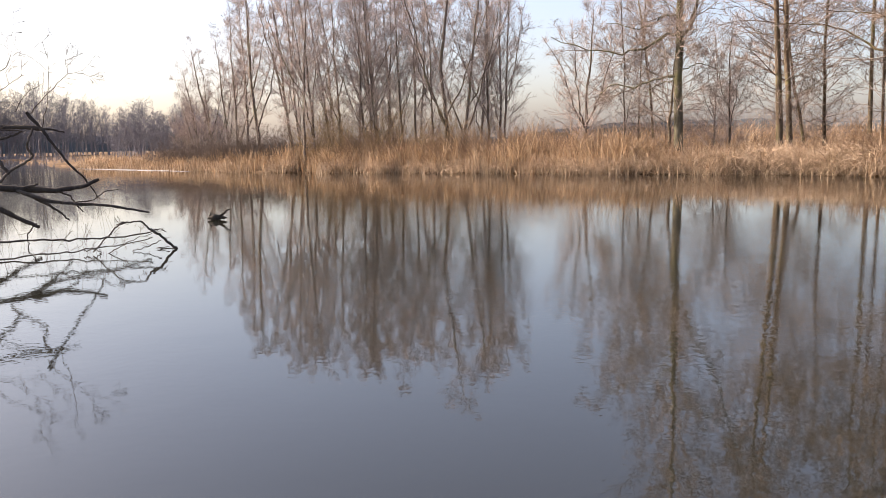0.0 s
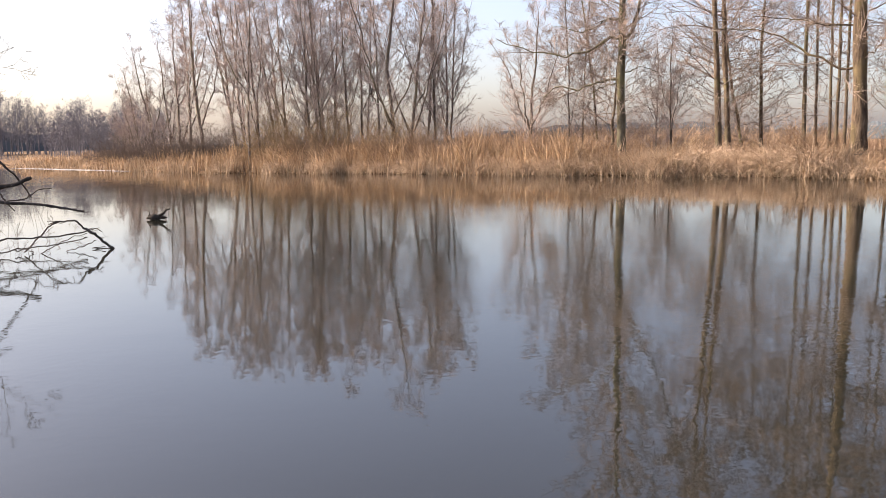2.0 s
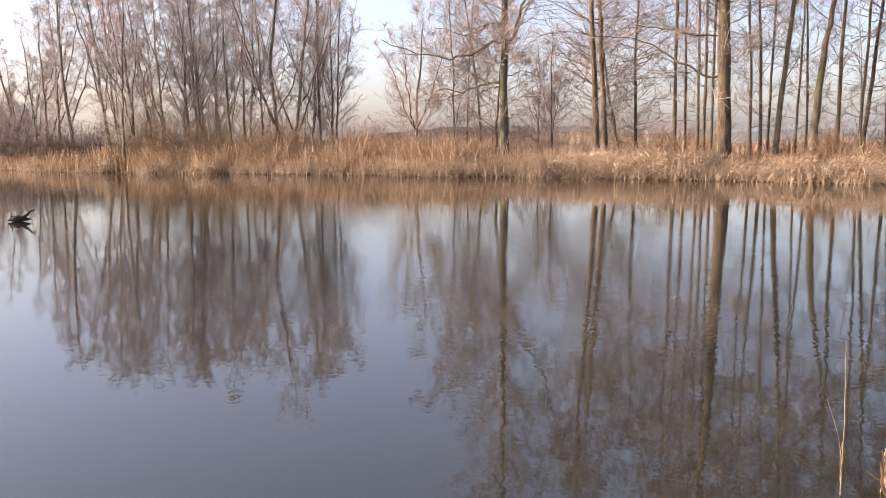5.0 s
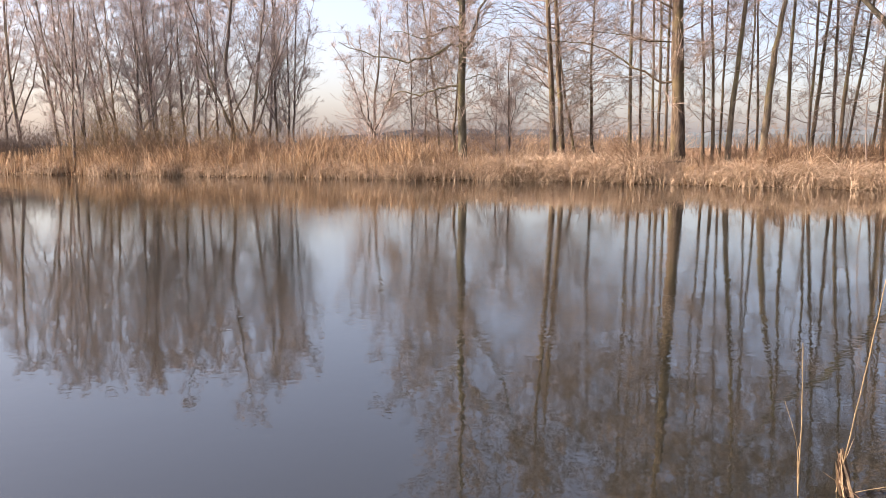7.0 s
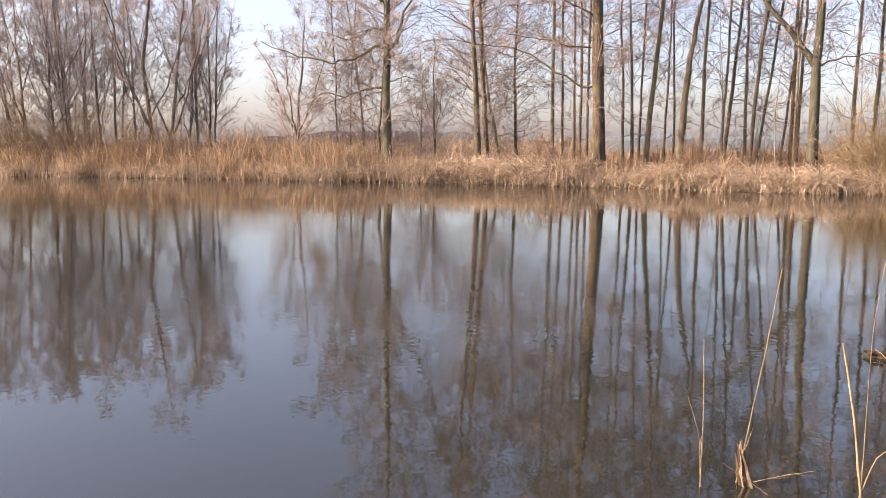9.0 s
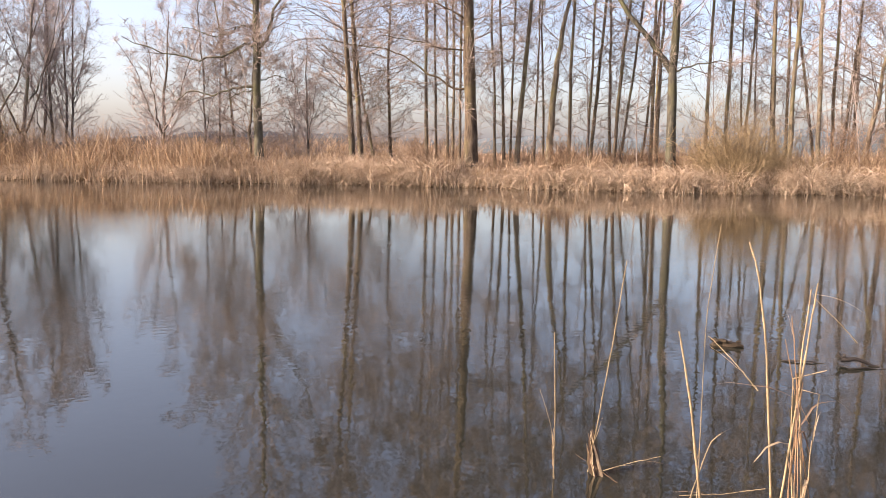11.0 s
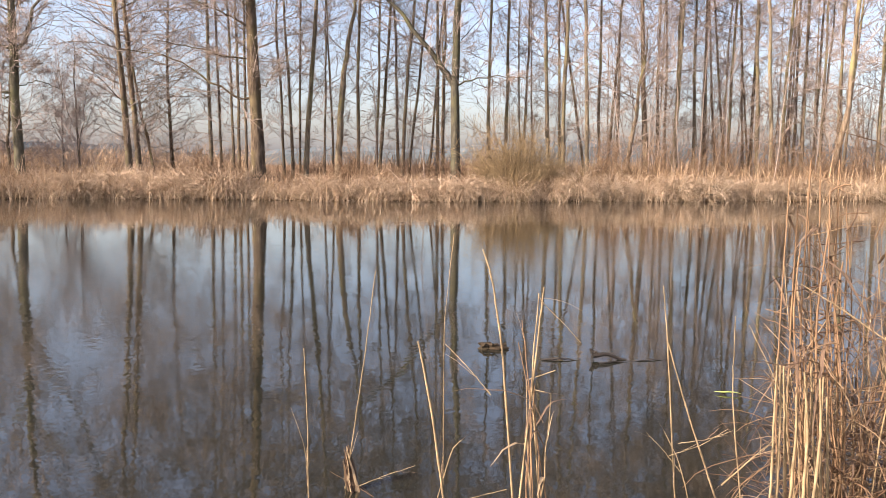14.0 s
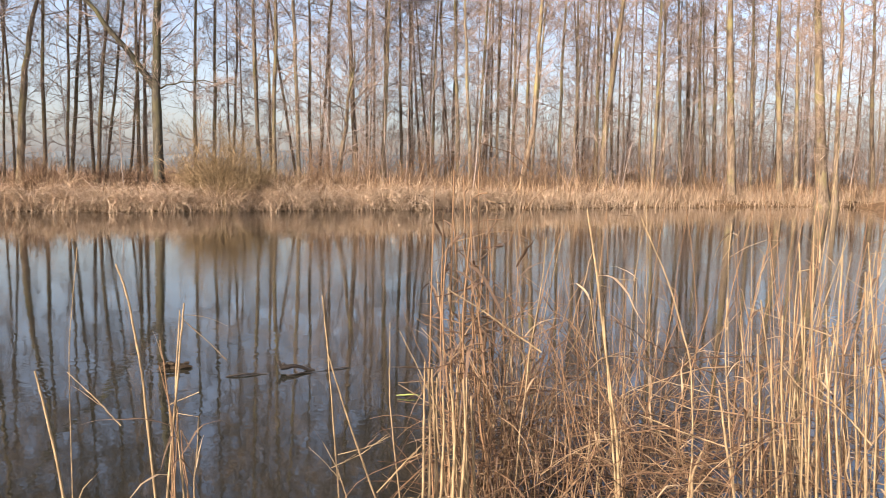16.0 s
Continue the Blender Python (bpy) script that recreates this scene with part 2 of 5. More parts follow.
def trunk_radius(z, r, height, flare):
    t = np.clip(z / height, 0, 1)
    return r * (1 - t) ** 0.75 * 0.97 + 0.012 + r * flare * np.exp(-np.maximum(z, 0) / 0.55)


COUNT = [0]


def tree(name, label, x, y, r, height, lean, upper=None, knee=5.0, start=0.3, boughs=30, reach=2.0, rise=(15, 55), lift=0.35, subs=5, twigs=4,
         bark=None, twig=None, sides=9, wobble=0.05, profile=0.55, group="alders on the far bank", limbs=(), twig_len=0.45, tall_reach=0.35, fill=1.0, flare=0.6):
    """A bare tree: trunk, boughs, and a crown of shoots and twigs. limbs: (height, bearing, steps out and up, radius) of main limbs."""
    COUNT[0] += 1
    rng = np.random.RandomState(COUNT[0] * 17 + 5)
    root = tagged(new(name), label, "tree", group)
    root.location = (x, y, 0)
    line = trunk_line(rng, 0, 0, height, lean, upper, knee, wobble=wobble)
    rad = trunk_radius(line[:, 2], r, height, flare) * (1 + rng.normal(0, 0.045, len(line)))
    trunk = part("trunk", Strands().tubes(line[None], rad[None], sides).mesh("trunk", bark), root)
    crown = Strands()
    lines = []
    for h, az, steps, lr in limbs:
        i = np.interp(h, line[:, 2], np.arange(len(line)))
        st = np.array([np.interp(i, np.arange(len(line)), line[:, c]) for c in range(3)])
        a = radians(az)
        sway = rng.normal(0, 0.16, len(steps)).cumsum()
        pts = [st + np.array([math.sin(a) * o + math.cos(a) * w * o * 0.3, math.cos(a) * o - math.sin(a) * w * o * 0.3, u_]) for (o, u_), w in zip(steps, sway)]
        p = crooked(pts, 16, rng, 0.035)[None]
        rr = (lr * np.linspace(1, 0.22, 16))[None]
        part("limb", Strands().tubes(p, rr, 6).mesh("limb", bark), trunk)
        lines.append((p, rr))
    u = start + (0.985 - start) * ((np.arange(boughs) + rng.uniform(0, 1, boughs)) / boughs) ** fill
    st, _ = along(line[None], u[None])
    az = np.arange(boughs) * 2.4 + rng.normal(0, 0.5, boughs)
    el = np.radians(rng.uniform(rise[0], rise[1], boughs)) + 0.25 * np.clip((u - 0.6) / 0.4, 0, 1)
    d = np.stack([np.cos(az) * np.cos(el), np.sin(az) * np.cos(el), np.sin(el)], 1)
    t = np.clip((u - start) / (1 - start), 0, 1)
    shape = np.where(t < profile, 0.45 + 0.55 * t / profile, 1 - (1 - tall_reach) * (t - profile) / (1 - profile))
    ln = reach * shape * rng.uniform(0.55, 1.2, boughs)
    p1 = bow(rng, st, d, ln, 6, np.full(boughs, lift), 0.10)
    r1 = np.minimum(np.interp(st[:, 2], line[:, 2], rad) * 0.4, 0.008 + 0.0065 * ln)[:, None] * np.linspace(1, 0.3, 6)
    crown.tubes(p1, r1, 4)
    if lines:
        long = [i for i, l in enumerate(limbs) if l[2][-1][0] > 2.0]
        pl = np.concatenate([lines[i][0] for i in long])
        rl = np.concatenate([lines[i][1] for i in long])
        pb, rb = side_shoots(rng, pl, rl, 11, np.array([limbs[i][2][-1][0] for i in long]) * 0.42, (30, 75), 6, 0.3, 0.15, 0.5, 0.12)
        rb = np.minimum(rb, 0.022)
        crown.tubes(pb, rb, 4)
        p1, r1, ln = np.concatenate([p1, pb]), np.concatenate([r1, rb]), np.concatenate([ln, np.linalg.norm(pb[:, -1] - pb[:, 0], axis=1)])
    p2, r2 = side_shoots(rng, p1, r1, subs, np.maximum(ln * 0.55, np.minimum(0.6, ln)), (25, 65), 3, 0.25, 0.12, 0.6)
    crown.ribbons(p2, np.clip(r2, 0.0078, 0.013), unit(np.cross(p2[:, 1] - p2[:, 0], rng.normal(0, 1, (len(p2), 3)))))
    l2 = np.linalg.norm(p2[:, -1] - p2[:, 0], axis=1)
    p3, r3 = side_shoots(rng, p2, r2, twigs, np.maximum(l2 * 0.36, twig_len), (28, 72), 2, 0.2, 0.14, 0.7)
    across = unit(np.cross(p3[:, 1] - p3[:, 0], rng.normal(0, 1, (len(p3), 3))))
    crown.ribbons(p3, np.maximum(r3, 0.0050 + 0.0024 * np.clip(p3[:, :, 2] - 9.0, 0, 6)) * np.array([1.0, 0.5]), across)
    part("crown", crown.mesh("crown", twig), root)
    return root


# ---- lie of the land ----
SHORE_AZ = [-60, -33, -27.9, -25.4, -23.7, -17.8, -13, -7.2, 0, 8.7, 16, 23.5, 28.6, 32, 38, 45.5, 53, 60, 65, 69, 73, 76, 86, 100]
SHORE_D = [170, 160, 140, 92, 75, 59, 50.5, 45.5, 42, 38.2, 36.5, 35.6, 34.2, 33.4, 32.7, 32.4, 33.6, 35.3, 37.2, 38.6, 41, 43, 52, 60]


def shore(az):
    """How far the far shore lies, by the bearing to the right of +y in degrees."""
    az = np.asarray(az, float)
    return np.interp(az, SHORE_AZ, SHORE_D) + 0.22 * np.sin(az * 1.9) + 0.15 * np.sin(az * 4.3 + 1) + 0.1 * np.sin(az * 9.1)


def smooth(a):
    a = np.clip(a, 0, 1)
    return a * a * (3 - 2 * a)


def land(x, y):
    """Height of the ground; under water it is below nought."""
    r, az = np.hypot(x, y), np.degrees(np.arctan2(x, y))
    beyond = r - np.where(np.abs(az) > 100, 60.0, shore(az))
    far = -0.7 + 0.7 * smooth((beyond + 3) / 3) + 0.32 * smooth(beyond / 1.2) + 0.25 * smooth(beyond / 40)
    near = -0.7 + 1.05 * smooth((-0.9 - y) / 1.4 + 0.5)
    return np.maximum(far, near)


def build_ground():
    az = np.radians(np.arange(0, 360, 1.5))
    rr = np.concatenate([np.linspace(0.4, 6, 10), np.linspace(8, 28, 8), np.arange(29, 62, 0.7), np.linspace(64, 180, 40), [220, 300, 450, 700, 1200, 2500, 4000]])
    R, A = np.meshgrid(rr, az, indexing="ij")
    X, Y = R * np.sin(A), R * np.cos(A)
    Z = land(X, Y)
    Z += np.where(Z > 0.05, 0.05 * np.sin(X * 1.7) * np.sin(Y * 1.3 + 1), 0)
    v = np.stack([X, Y, Z], -1).reshape(-1, 3)
    i = np.arange(len(rr) * len(az)).reshape(len(rr), len(az))
    j = np.roll(i, -1, axis=1)
    s = Strands()
    s._add(v, np.stack([i[:-1], i[1:], j[1:], j[:-1]], -1))
    c = np.tile(np.array([[0, 0, float(land(np.array(0.0), np.array(0.0)))]]), (1, 1))
    inner = np.arange(len(az))
    m_v = np.concatenate([v[:len(az)], c])
    s2 = np.stack([inner[::2], np.roll(inner, -1)[::2], np.roll(inner, -2)[::2], np.full(len(az) // 2, len(az))], -1)
    s._add(m_v, s2)
    tagged(new("ground", s.mesh("ground", SOIL)), "brown lake bed and bank covered with litter", "ground", kind="structure")


def build_water():
    bm = bmesh.new()
    bmesh.ops.create_circle(bm, cap_ends=True, radius=4000, segments=64)
    m = bpy.data.meshes.new("water")
    bm.to_mesh(m)
    bm.free()
    m.materials.append(WATER)
    tagged(new("water", m), "calm dark lake water mirroring bare trees", "water", kind="structure")


build_ground()
build_water()


def distant_wood():
    """The wood on the skyline, half a kilometre off; haze painted into its colour."""
    m, n, l, b = shader("haze_painted_skyline_wood", 1.0, 0.0)
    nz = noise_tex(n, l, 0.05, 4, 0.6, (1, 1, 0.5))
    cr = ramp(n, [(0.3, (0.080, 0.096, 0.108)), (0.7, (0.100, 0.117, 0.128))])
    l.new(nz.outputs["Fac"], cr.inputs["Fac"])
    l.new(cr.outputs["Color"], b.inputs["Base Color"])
    rng = np.random.RandomState(4)
    az = np.radians(np.arange(-75, 130, 0.12))
    k = len(az)
    d = 480 + 40 * np.sin(az * 5)
    top = 11.0 + 2.0 * np.sin(az * 7 + 1) + 1.2 * np.sin(az * 23) + np.interp(np.arange(k), np.arange(0, k + 7, 7), rng.uniform(-0.9, 0.9, len(np.arange(0, k + 7, 7)))) + rng.uniform(-0.25, 0.25, k)
    deg = np.degrees(az)
    top *= np.where(deg > -5, 1.05, 1.0)
    top *= 0.25 + 0.75 * np.maximum(smooth((deg - 2) / 12), smooth((-14 - deg) / 4))
    rows = []
    for dd, zz in ((0, -1), (0, 0.75), (2, 1.0), (14, 1.0), (20, -1)):
        z = np.where(zz < 0, -0.5, top * zz)
        rows.append(np.stack([np.sin(az) * (d + dd), np.cos(az) * (d + dd), z * np.ones(k)], -1))
    v = np.stack(rows)
    i = np.arange(5 * k).reshape(5, k)
    s = Strands()
    s._add(v, np.stack([i[:-1, :-1], i[:-1, 1:], i[1:, 1:], i[1:, :-1]], -1))
    tagged(new("backdrop", s.mesh("backdrop", m, False)), "wood on the skyline, its blue-grey haze painted into the colour", "distant wood", kind="structure")


distant_wood()


# ---- trees on the far bank ----
def alder(x, y, r, height, lean, upper=None, knee=5.0):
    pale = 0.115 < r < 0.18
    r *= 0.74
    height *= 1.1 if height > 14 else 1.0
    return tree("alder_tree", "slender bare alder with a straight grey-brown trunk on the reedy bank", x, y, r, height, lean, upper, knee, start=0.18, boughs=46, reach=3.4, fill=0.62, profile=0.65, tall_reach=0.6,
                rise=(5, 50), lift=0.2, subs=9, twigs=7, bark=BARK_PALE if pale else BARK, twig=TWIG, sides=8)


def side_branched_alder(x, y, r, height, lean, upper=None, knee=5.0):
    return tree("alder_tree", "bare alder with many fine level side branches", x, y, r, height, lean, upper, knee, start=0.2, boughs=84, reach=4.0, fill=0.75, tall_reach=0.55,
                rise=(5, 42), lift=0.2, subs=9, twigs=6, bark=BARK, twig=TWIG, sides=9)


def limbed_alder(x, y, r, height, lean):
    return tree("alder_tree", "old bare alder with long crooked limbs and mossy trunk", x, y, r, height, lean, start=0.42, boughs=84, reach=4.4, profile=0.5, tall_reach=0.6, rise=(15, 60), lift=0.4, subs=10, twigs=6,
                bark=BARK_OLIVE, twig=TWIG, sides=12, limbs=[(4.37, -74, ((0, 0), (1.0, -0.15), (2.0, -0.45), (3.0, -0.3), (3.6, -0.8)), 0.07), (4.2, -74, ((0, 0), (0.6, -0.1), (1.1, -0.4), (1.5, -0.5)), 0.04),
                       (6.1, -74, ((0, 0), (0.5, 0.1), (1.6, -0.45), (2.6, -0.65), (4.2, -0.35), (5.9, 0.35)), 0.08), (7.0, -74, ((0, 0), (0.7, 0.0), (1.2, -0.4), (1.8, -0.5), (3.2, -0.2)), 0.055),
                       (8.2, -74, ((0, 0), (1.0, 0.4), (2.4, 0.3), (4.2, 0.7)), 0.06), (6.0, 106, ((0, 0), (0.45, 0.5), (0.75, 1.8), (1.5, 2.8), (2.2, 4.5), (2.6, 6.5)), 0.095),
                       (4.6, 106, ((0, 0), (1.0, 0.25), (1.7, -0.05)), 0.03), (9.0, -60, ((0, 0), (1.0, 1.0), (2.6, 1.6), (4.4, 2.8)), 0.07), (9.6, 120, ((0, 0), (0.8, 1.0), (2.2, 2.0), (3.4, 3.6)), 0.06),
                       (7.6, 15, ((0, 0), (1.0, 0.4), (2.6, 1.2), (4.0, 1.6)), 0.06), (5.2, 190, ((0, 0), (0.8, 0.4), (2.0, 0.8), (3.2, 0.9)), 0.045)])


def great_alder(x, y, r, height, lean):
    return tree("alder_tree", "stout brown alder with level lower limbs, standing at the water", x, y, r, height, lean, start=0.35, boughs=80, reach=3.8, profile=0.65, tall_reach=0.45, rise=(0, 45), lift=0.35, subs=9, twigs=6,
                bark=BARK_BROWN, twig=TWIG, sides=14, flare=1.0, limbs=[(4.27, -59, ((0, 0), (0.6, -0.05), (1.8, 0.65), (3.1, 1.5), (4.2, 1.9), (5.6, 2.0)), 0.065), (5.9, -59, ((0, 0), (1.2, 0.15), (2.5, 0.5), (4.0, 0.75)), 0.045),
                       (7.2, -59, ((0, 0), (0.8, 0.5), (2.0, 1.0), (3.8, 1.5)), 0.06), (8.2, -59, ((0, 0), (1.0, 0.6), (2.5, 1.0), (4.6, 1.1)), 0.055), (4.9, 121, ((0, 0), (0.5, -0.1), (0.7, 0.3), (1.2, 0.9), (2.2, 1.5)), 0.03),
                       (8.8, 121, ((0, 0), (0.8, 0.4), (2.0, 0.8), (3.4, 1.6)), 0.05), (10.0, -70, ((0, 0), (1.2, 0.6), (2.8, 0.8), (4.4, 1.4)), 0.05)])


def forked_alder(x, y, r, height, lean):
    return tree("alder_tree", "grey-green alder trunk that forks low into two stems", x, y, r, height, (lean[0] * 0.3, lean[1] * 0.3), upper=(0.03, -0.03), knee=4.9, start=0.5, boughs=34, reach=2.8,
                rise=(10, 50), lift=0.3, subs=9, twigs=7, bark=BARK_FORK, twig=TWIG, sides=12, wobble=0.03,
                limbs=[(4.9, -45, ((0, 0), (0.5, 0.8), (1.5, 2.1), (2.75, 3.6), (4.3, 5.0), (5.6, 7.2)), 0.16), (4.9, 135, ((0, 0), (0.4, 0.2), (1.1, 0.4), (2.0, 0.45), (3.3, 0.4)), 0.05),
                       (6.6, 120, ((0, 0), (0.3, 0.4), (1.0, 1.2), (1.5, 2.0)), 0.03)])


def crooked_alder(x, y, r, height, lean, upper=None, knee=5.0):
    return tree("alder_tree", "pale crooked alder with a broken, thinning top", x, y, r, height, lean, upper, knee, start=0.35, boughs=20, reach=1.6,
                rise=(20, 60), lift=0.4, subs=6, twigs=8, bark=BARK_PALE, twig=TWIG, sides=9, wobble=0.10)


def rising_stems(x, y, r, height, count, low, high):
    """Main limbs that leave the trunk low and climb steeply, bending outward."""
    rng = np.random.RandomState(int(abs(x * 131 + y * 17)))
    out = []
    for i in range(count):
        h = height * rng.uniform(low, high)
        top = (height - h) * rng.uniform(0.7, 0.95)
        w = top * rng.uniform(0.22, 0.46)
        out.append((h, rng.uniform(0, 360), ((0, 0), (w * 0.3, top * 0.2), (w * 0.55, top * 0.45), (w * 0.8, top * 0.72), (max(w, 2.05), top)), r * rng.uniform(0.4, 0.62)))
    return out


def copse_tree(x, y, r, height, lean, upper=None, knee=5.0):
    r *= 0.75
    return tree("copse_tree", "bare grey-brown tree in a dense copse by the reeds", x, y, r, height, lean, upper, knee, start=0.22, boughs=40, reach=2.7,
                rise=(32, 60), lift=0.15, subs=9, twigs=6, bark=BARK_DARK, twig=TWIG_GREY, sides=7, twig_len=0.42, group="copse across the lake", profile=0.45, tall_reach=0.5, fill=0.8,
                limbs=rising_stems(x, y, r, height, 3, 0.12, 0.45))


def young_tree(x, y, r, height, lean, upper=None, knee=5.0):
    return tree("young_tree", "small bare tree with a rounded twiggy crown behind the reeds", x, y, r, height, lean, upper, knee, start=0.15, boughs=34, reach=3.0,
                rise=(30, 62), lift=0.2, subs=11, twigs=6, bark=BARK_DARK, twig=TWIG_GREY, sides=6, twig_len=0.45, group="young trees on the bank", profile=0.3, tall_reach=0.35,
                limbs=rising_stems(x, y, r, height, 3, 0.1, 0.4))


limbed_alder(10.86, 37.1, 0.216, 18.5, (-0.03, 0.008))
alder(10.58, 37.69, 0.096, 6.0, (0.035, -0.01))
alder(11.61, 43.63, 0.095, 12.0, (-0.105, 0.026))
side_branched_alder(16.13, 38.46, 0.16, 18.5, (-0.067, 0.027))
side_branched_alder(16.7, 38.76, 0.147, 17.5, (-0.063, 0.026))
side_branched_alder(19.78, 41.77, 0.097, 14.0, (-0.023, 0.011))
side_branched_alder(18.63, 41.2, 0.079, 12.0, (-0.124, 0.053))
great_alder(18.99, 31.59, 0.308, 21.0, (-0.005, 0.003))
alder(20.18, 38.24, 0.136, 19.2, (-0.016, 0.008))
alder(19.26, 35.33, 0.084, 18.5, (-0.013, 0.007))
alder(19.46, 34.66, 0.083, 17.6, (0.009, -0.005))
alder(19.47, 34.08, 0.096, 17.6, (-0.015, 0.008))
alder(19.49, 33.49, 0.081, 19.6, (0.002, -0.001))
alder(23.37, 36.41, 0.09, 18.2, (-0.029, 0.018))
alder(22.64, 34.51, 0.101, 17.4, (-0.034, 0.022))
alder(25.08, 37.69, 0.079, 19.0, (0.024, -0.016))
alder(27.35, 38.57, 0.082, 16.8, (0.007, -0.005))
alder(26.03, 35.84, 0.077, 17.1, (-0.011, 0.008))
alder(24.66, 31.88, 0.112, 18.0, (0.008, -0.006))
alder(26.66, 32.85, 0.118, 17.3, (0.049, -0.039))
alder(25.96, 32.13, 0.086, 17.4, (0.028, -0.023))
alder(28.11, 32.96, 0.105, 17.7, (-0.003, 0.003))
alder(26.29, 30.57, 0.112, 17.5, (0.055, -0.047))
alder(27.17, 31.14, 0.086, 19.4, (0.075, -0.066))
alder(28.3, 30.13, 0.115, 19.4, (-0.005, 0.005))
alder(28.62, 31.18, 0.074, 17.8, (0.065, -0.06))
alder(30.84, 29.03, 0.118, 18.8, (0.004, -0.004))
alder(31.83, 28.7, 0.119, 19.2, (0.009, -0.01))
alder(33.55, 29.02, 0.093, 17.6, (-0.001, 0.001))
alder(31.39, 25.39, 0.126, 17.5, (-0.025, 0.03))
alder(34.05, 26.87, 0.09, 17.2, (-0.014, 0.018))
alder(31.41, 24.57, 0.138, 19.6, (0.006, -0.007))
alder(35.75, 26.31, 0.093, 19.1, (-0.106, 0.138))
alder(32.54, 23.92, 0.14, 19.5, (-0.022, 0.03))
alder(33.69, 24.04, 0.101, 17.4, (-0.016, 0.022))
alder(34.65, 24.42, 0.103, 17.3, (0.046, -0.065))
alder(37.76, 23.36, 0.108, 17.1, (-0.005, 0.008))
alder(38.85, 23.51, 0.095, 17.0, (-0.016, 0.026))
alder(37.38, 22.07, 0.136, 17.7, (-0.002, 0.004))
alder(38.71, 21.77, 0.123, 17.1, (-0.009, 0.015))
alder(40.67, 22.37, 0.097, 18.9, (-0.004, 0.007))
alder(42.76, 22.72, 0.101, 16.7, (-0.033, 0.06))
alder(41.22, 21.34, 0.097, 17.4, (-0.037, 0.07))
alder(41.77, 20.26, 0.081, 16.9, (-0.039, 0.079))
alder(40.14, 19.03, 0.154, 17.1, (-0.004, 0.008))
alder(21.18, 31.29, 0.158, 18.0, (0.063, -0.043))
crooked_alder(23.29, 31.64, 0.178, 12.0, (0.046, -0.033), upper=(0.087, -0.064), knee=3.9)
forked_alder(25.88, 26.22, 0.23, 18.0, (-0.004, 0.004))
alder(34.99, 22.13, 0.187, 18.0, (-0.028, 0.043))
alder(33.94, 23.0, 0.185, 8.0, (0.109, -0.162), upper=(0.06, -0.091), knee=3.6)
alder(36.6, 21.83, 0.132, 17.5, (0.013, -0.022))
alder(39.69, 20.45, 0.108, 17.5, (0.001, -0.003))
alder(42.74, 21.09, 0.099, 17.5, (-0.012, 0.023))
alder(39.31, 17.84, 0.134, 17.5, (-0.025, 0.052))
alder(41.72, 18.6, 0.126, 18.0, (0.006, -0.013))
alder(43.05, 18.05, 0.113, 17.5, (-0.002, 0.004))
alder(43.36, 17.33, 0.097, 17.5, (0.0, -0.001))
alder(41.88, 15.62, 0.093, 17.5, (0.022, -0.059))
alder(44.3, 14.84, 0.145, 17.5, (0.003, -0.007))
alder(46.46, 14.69, 0.118, 17.5, (-0.003, 0.01))
alder(45.89, 13.14, 0.148, 17.5, (-0.006, 0.019))
alder(48.44, 11.32, 0.103, 17.5, (-0.005, 0.019))
alder(46.67, 10.14, 0.132, 17.5, (0.001, -0.003))
alder(49.73, 10.18, 0.105, 19.5, (-0.009, 0.043))
alder(50.92, 9.29, 0.143, 17.5, (-0.011, 0.055))
alder(52.11, 8.33, 0.146, 17.5, (-0.01, 0.057))
alder(54.19, 7.98, 0.132, 19.5, (-0.004, 0.023))
alder(55.48, 5.83, 0.154, 17.5, (-0.003, 0.03))
alder(55.7, 3.23, 0.173, 17.5, (-0.001, 0.019))
alder(56.8, -1.02, 0.196, 17.5, (0.0, 0.041))
alder(40.23, 15.74, 0.194, 17.0, (0.077, -0.199), upper=(0.015, -0.041), knee=4.2)
alder(44.02, 12.41, 0.252, 18.0, (0.013, -0.047), upper=(0.028, -0.103), knee=5.0)
alder(50.38, 6.34, 0.35, 19.0, (-0.004, 0.03))
alder(53.64, 4.0, 0.279, 18.0, (-0.003, 0.034))
alder(52.78, 1.6, 0.474, 18.0, (-0.003, 0.072))
alder(50.79, 0.91, 0.193, 15.0, (-0.0, 0.018))
young_tree(-18.68, 67.46, 0.100, 9.6, (-0.146, -0.042))
young_tree(-20.32, 69.08, 0.085, 7.8, (-0.15, -0.045))
copse_tree(-15.48, 62.1, 0.135, 11.5, (-0.022, -0.006))
copse_tree(-14.22, 60.35, 0.13, 12.0, (-0.011, -0.003))
copse_tree(-12.48, 56.64, 0.183, 13.0, (-0.066, -0.015))
copse_tree(-9.94, 55.11, 0.157, 12.5, (-0.103, -0.02))
copse_tree(2.87, 47.41, 0.1, 12.0, (0.02, -0.001))
copse_tree(2.38, 49.94, 0.088, 12.0, (0.045, -0.002))
copse_tree(3.69, 48.86, 0.086, 11.0, (0.042, -0.003))
copse_tree(-4.2, 49.82, 0.105, 12.5, (-0.062, -0.006))
copse_tree(-3.69, 50.87, 0.107, 12.5, (-0.064, -0.005))
copse_tree(1.17, 45.49, 0.128, 12.0, (0.113, -0.004))
young_tree(7.18, 40.87, 0.087, 8.0, (0.004, -0.001))
copse_tree(10.02, 43.87, 0.063, 11.0, (-0.023, 0.005))
copse_tree(10.85, 44.7, 0.064, 11.0, (0.033, -0.008))
young_tree(16.04, 45.24, 0.059, 8.0, (-0.012, 0.004))
young_tree(15.95, 47.39, 0.053, 7.5, (-0.043, 0.014))
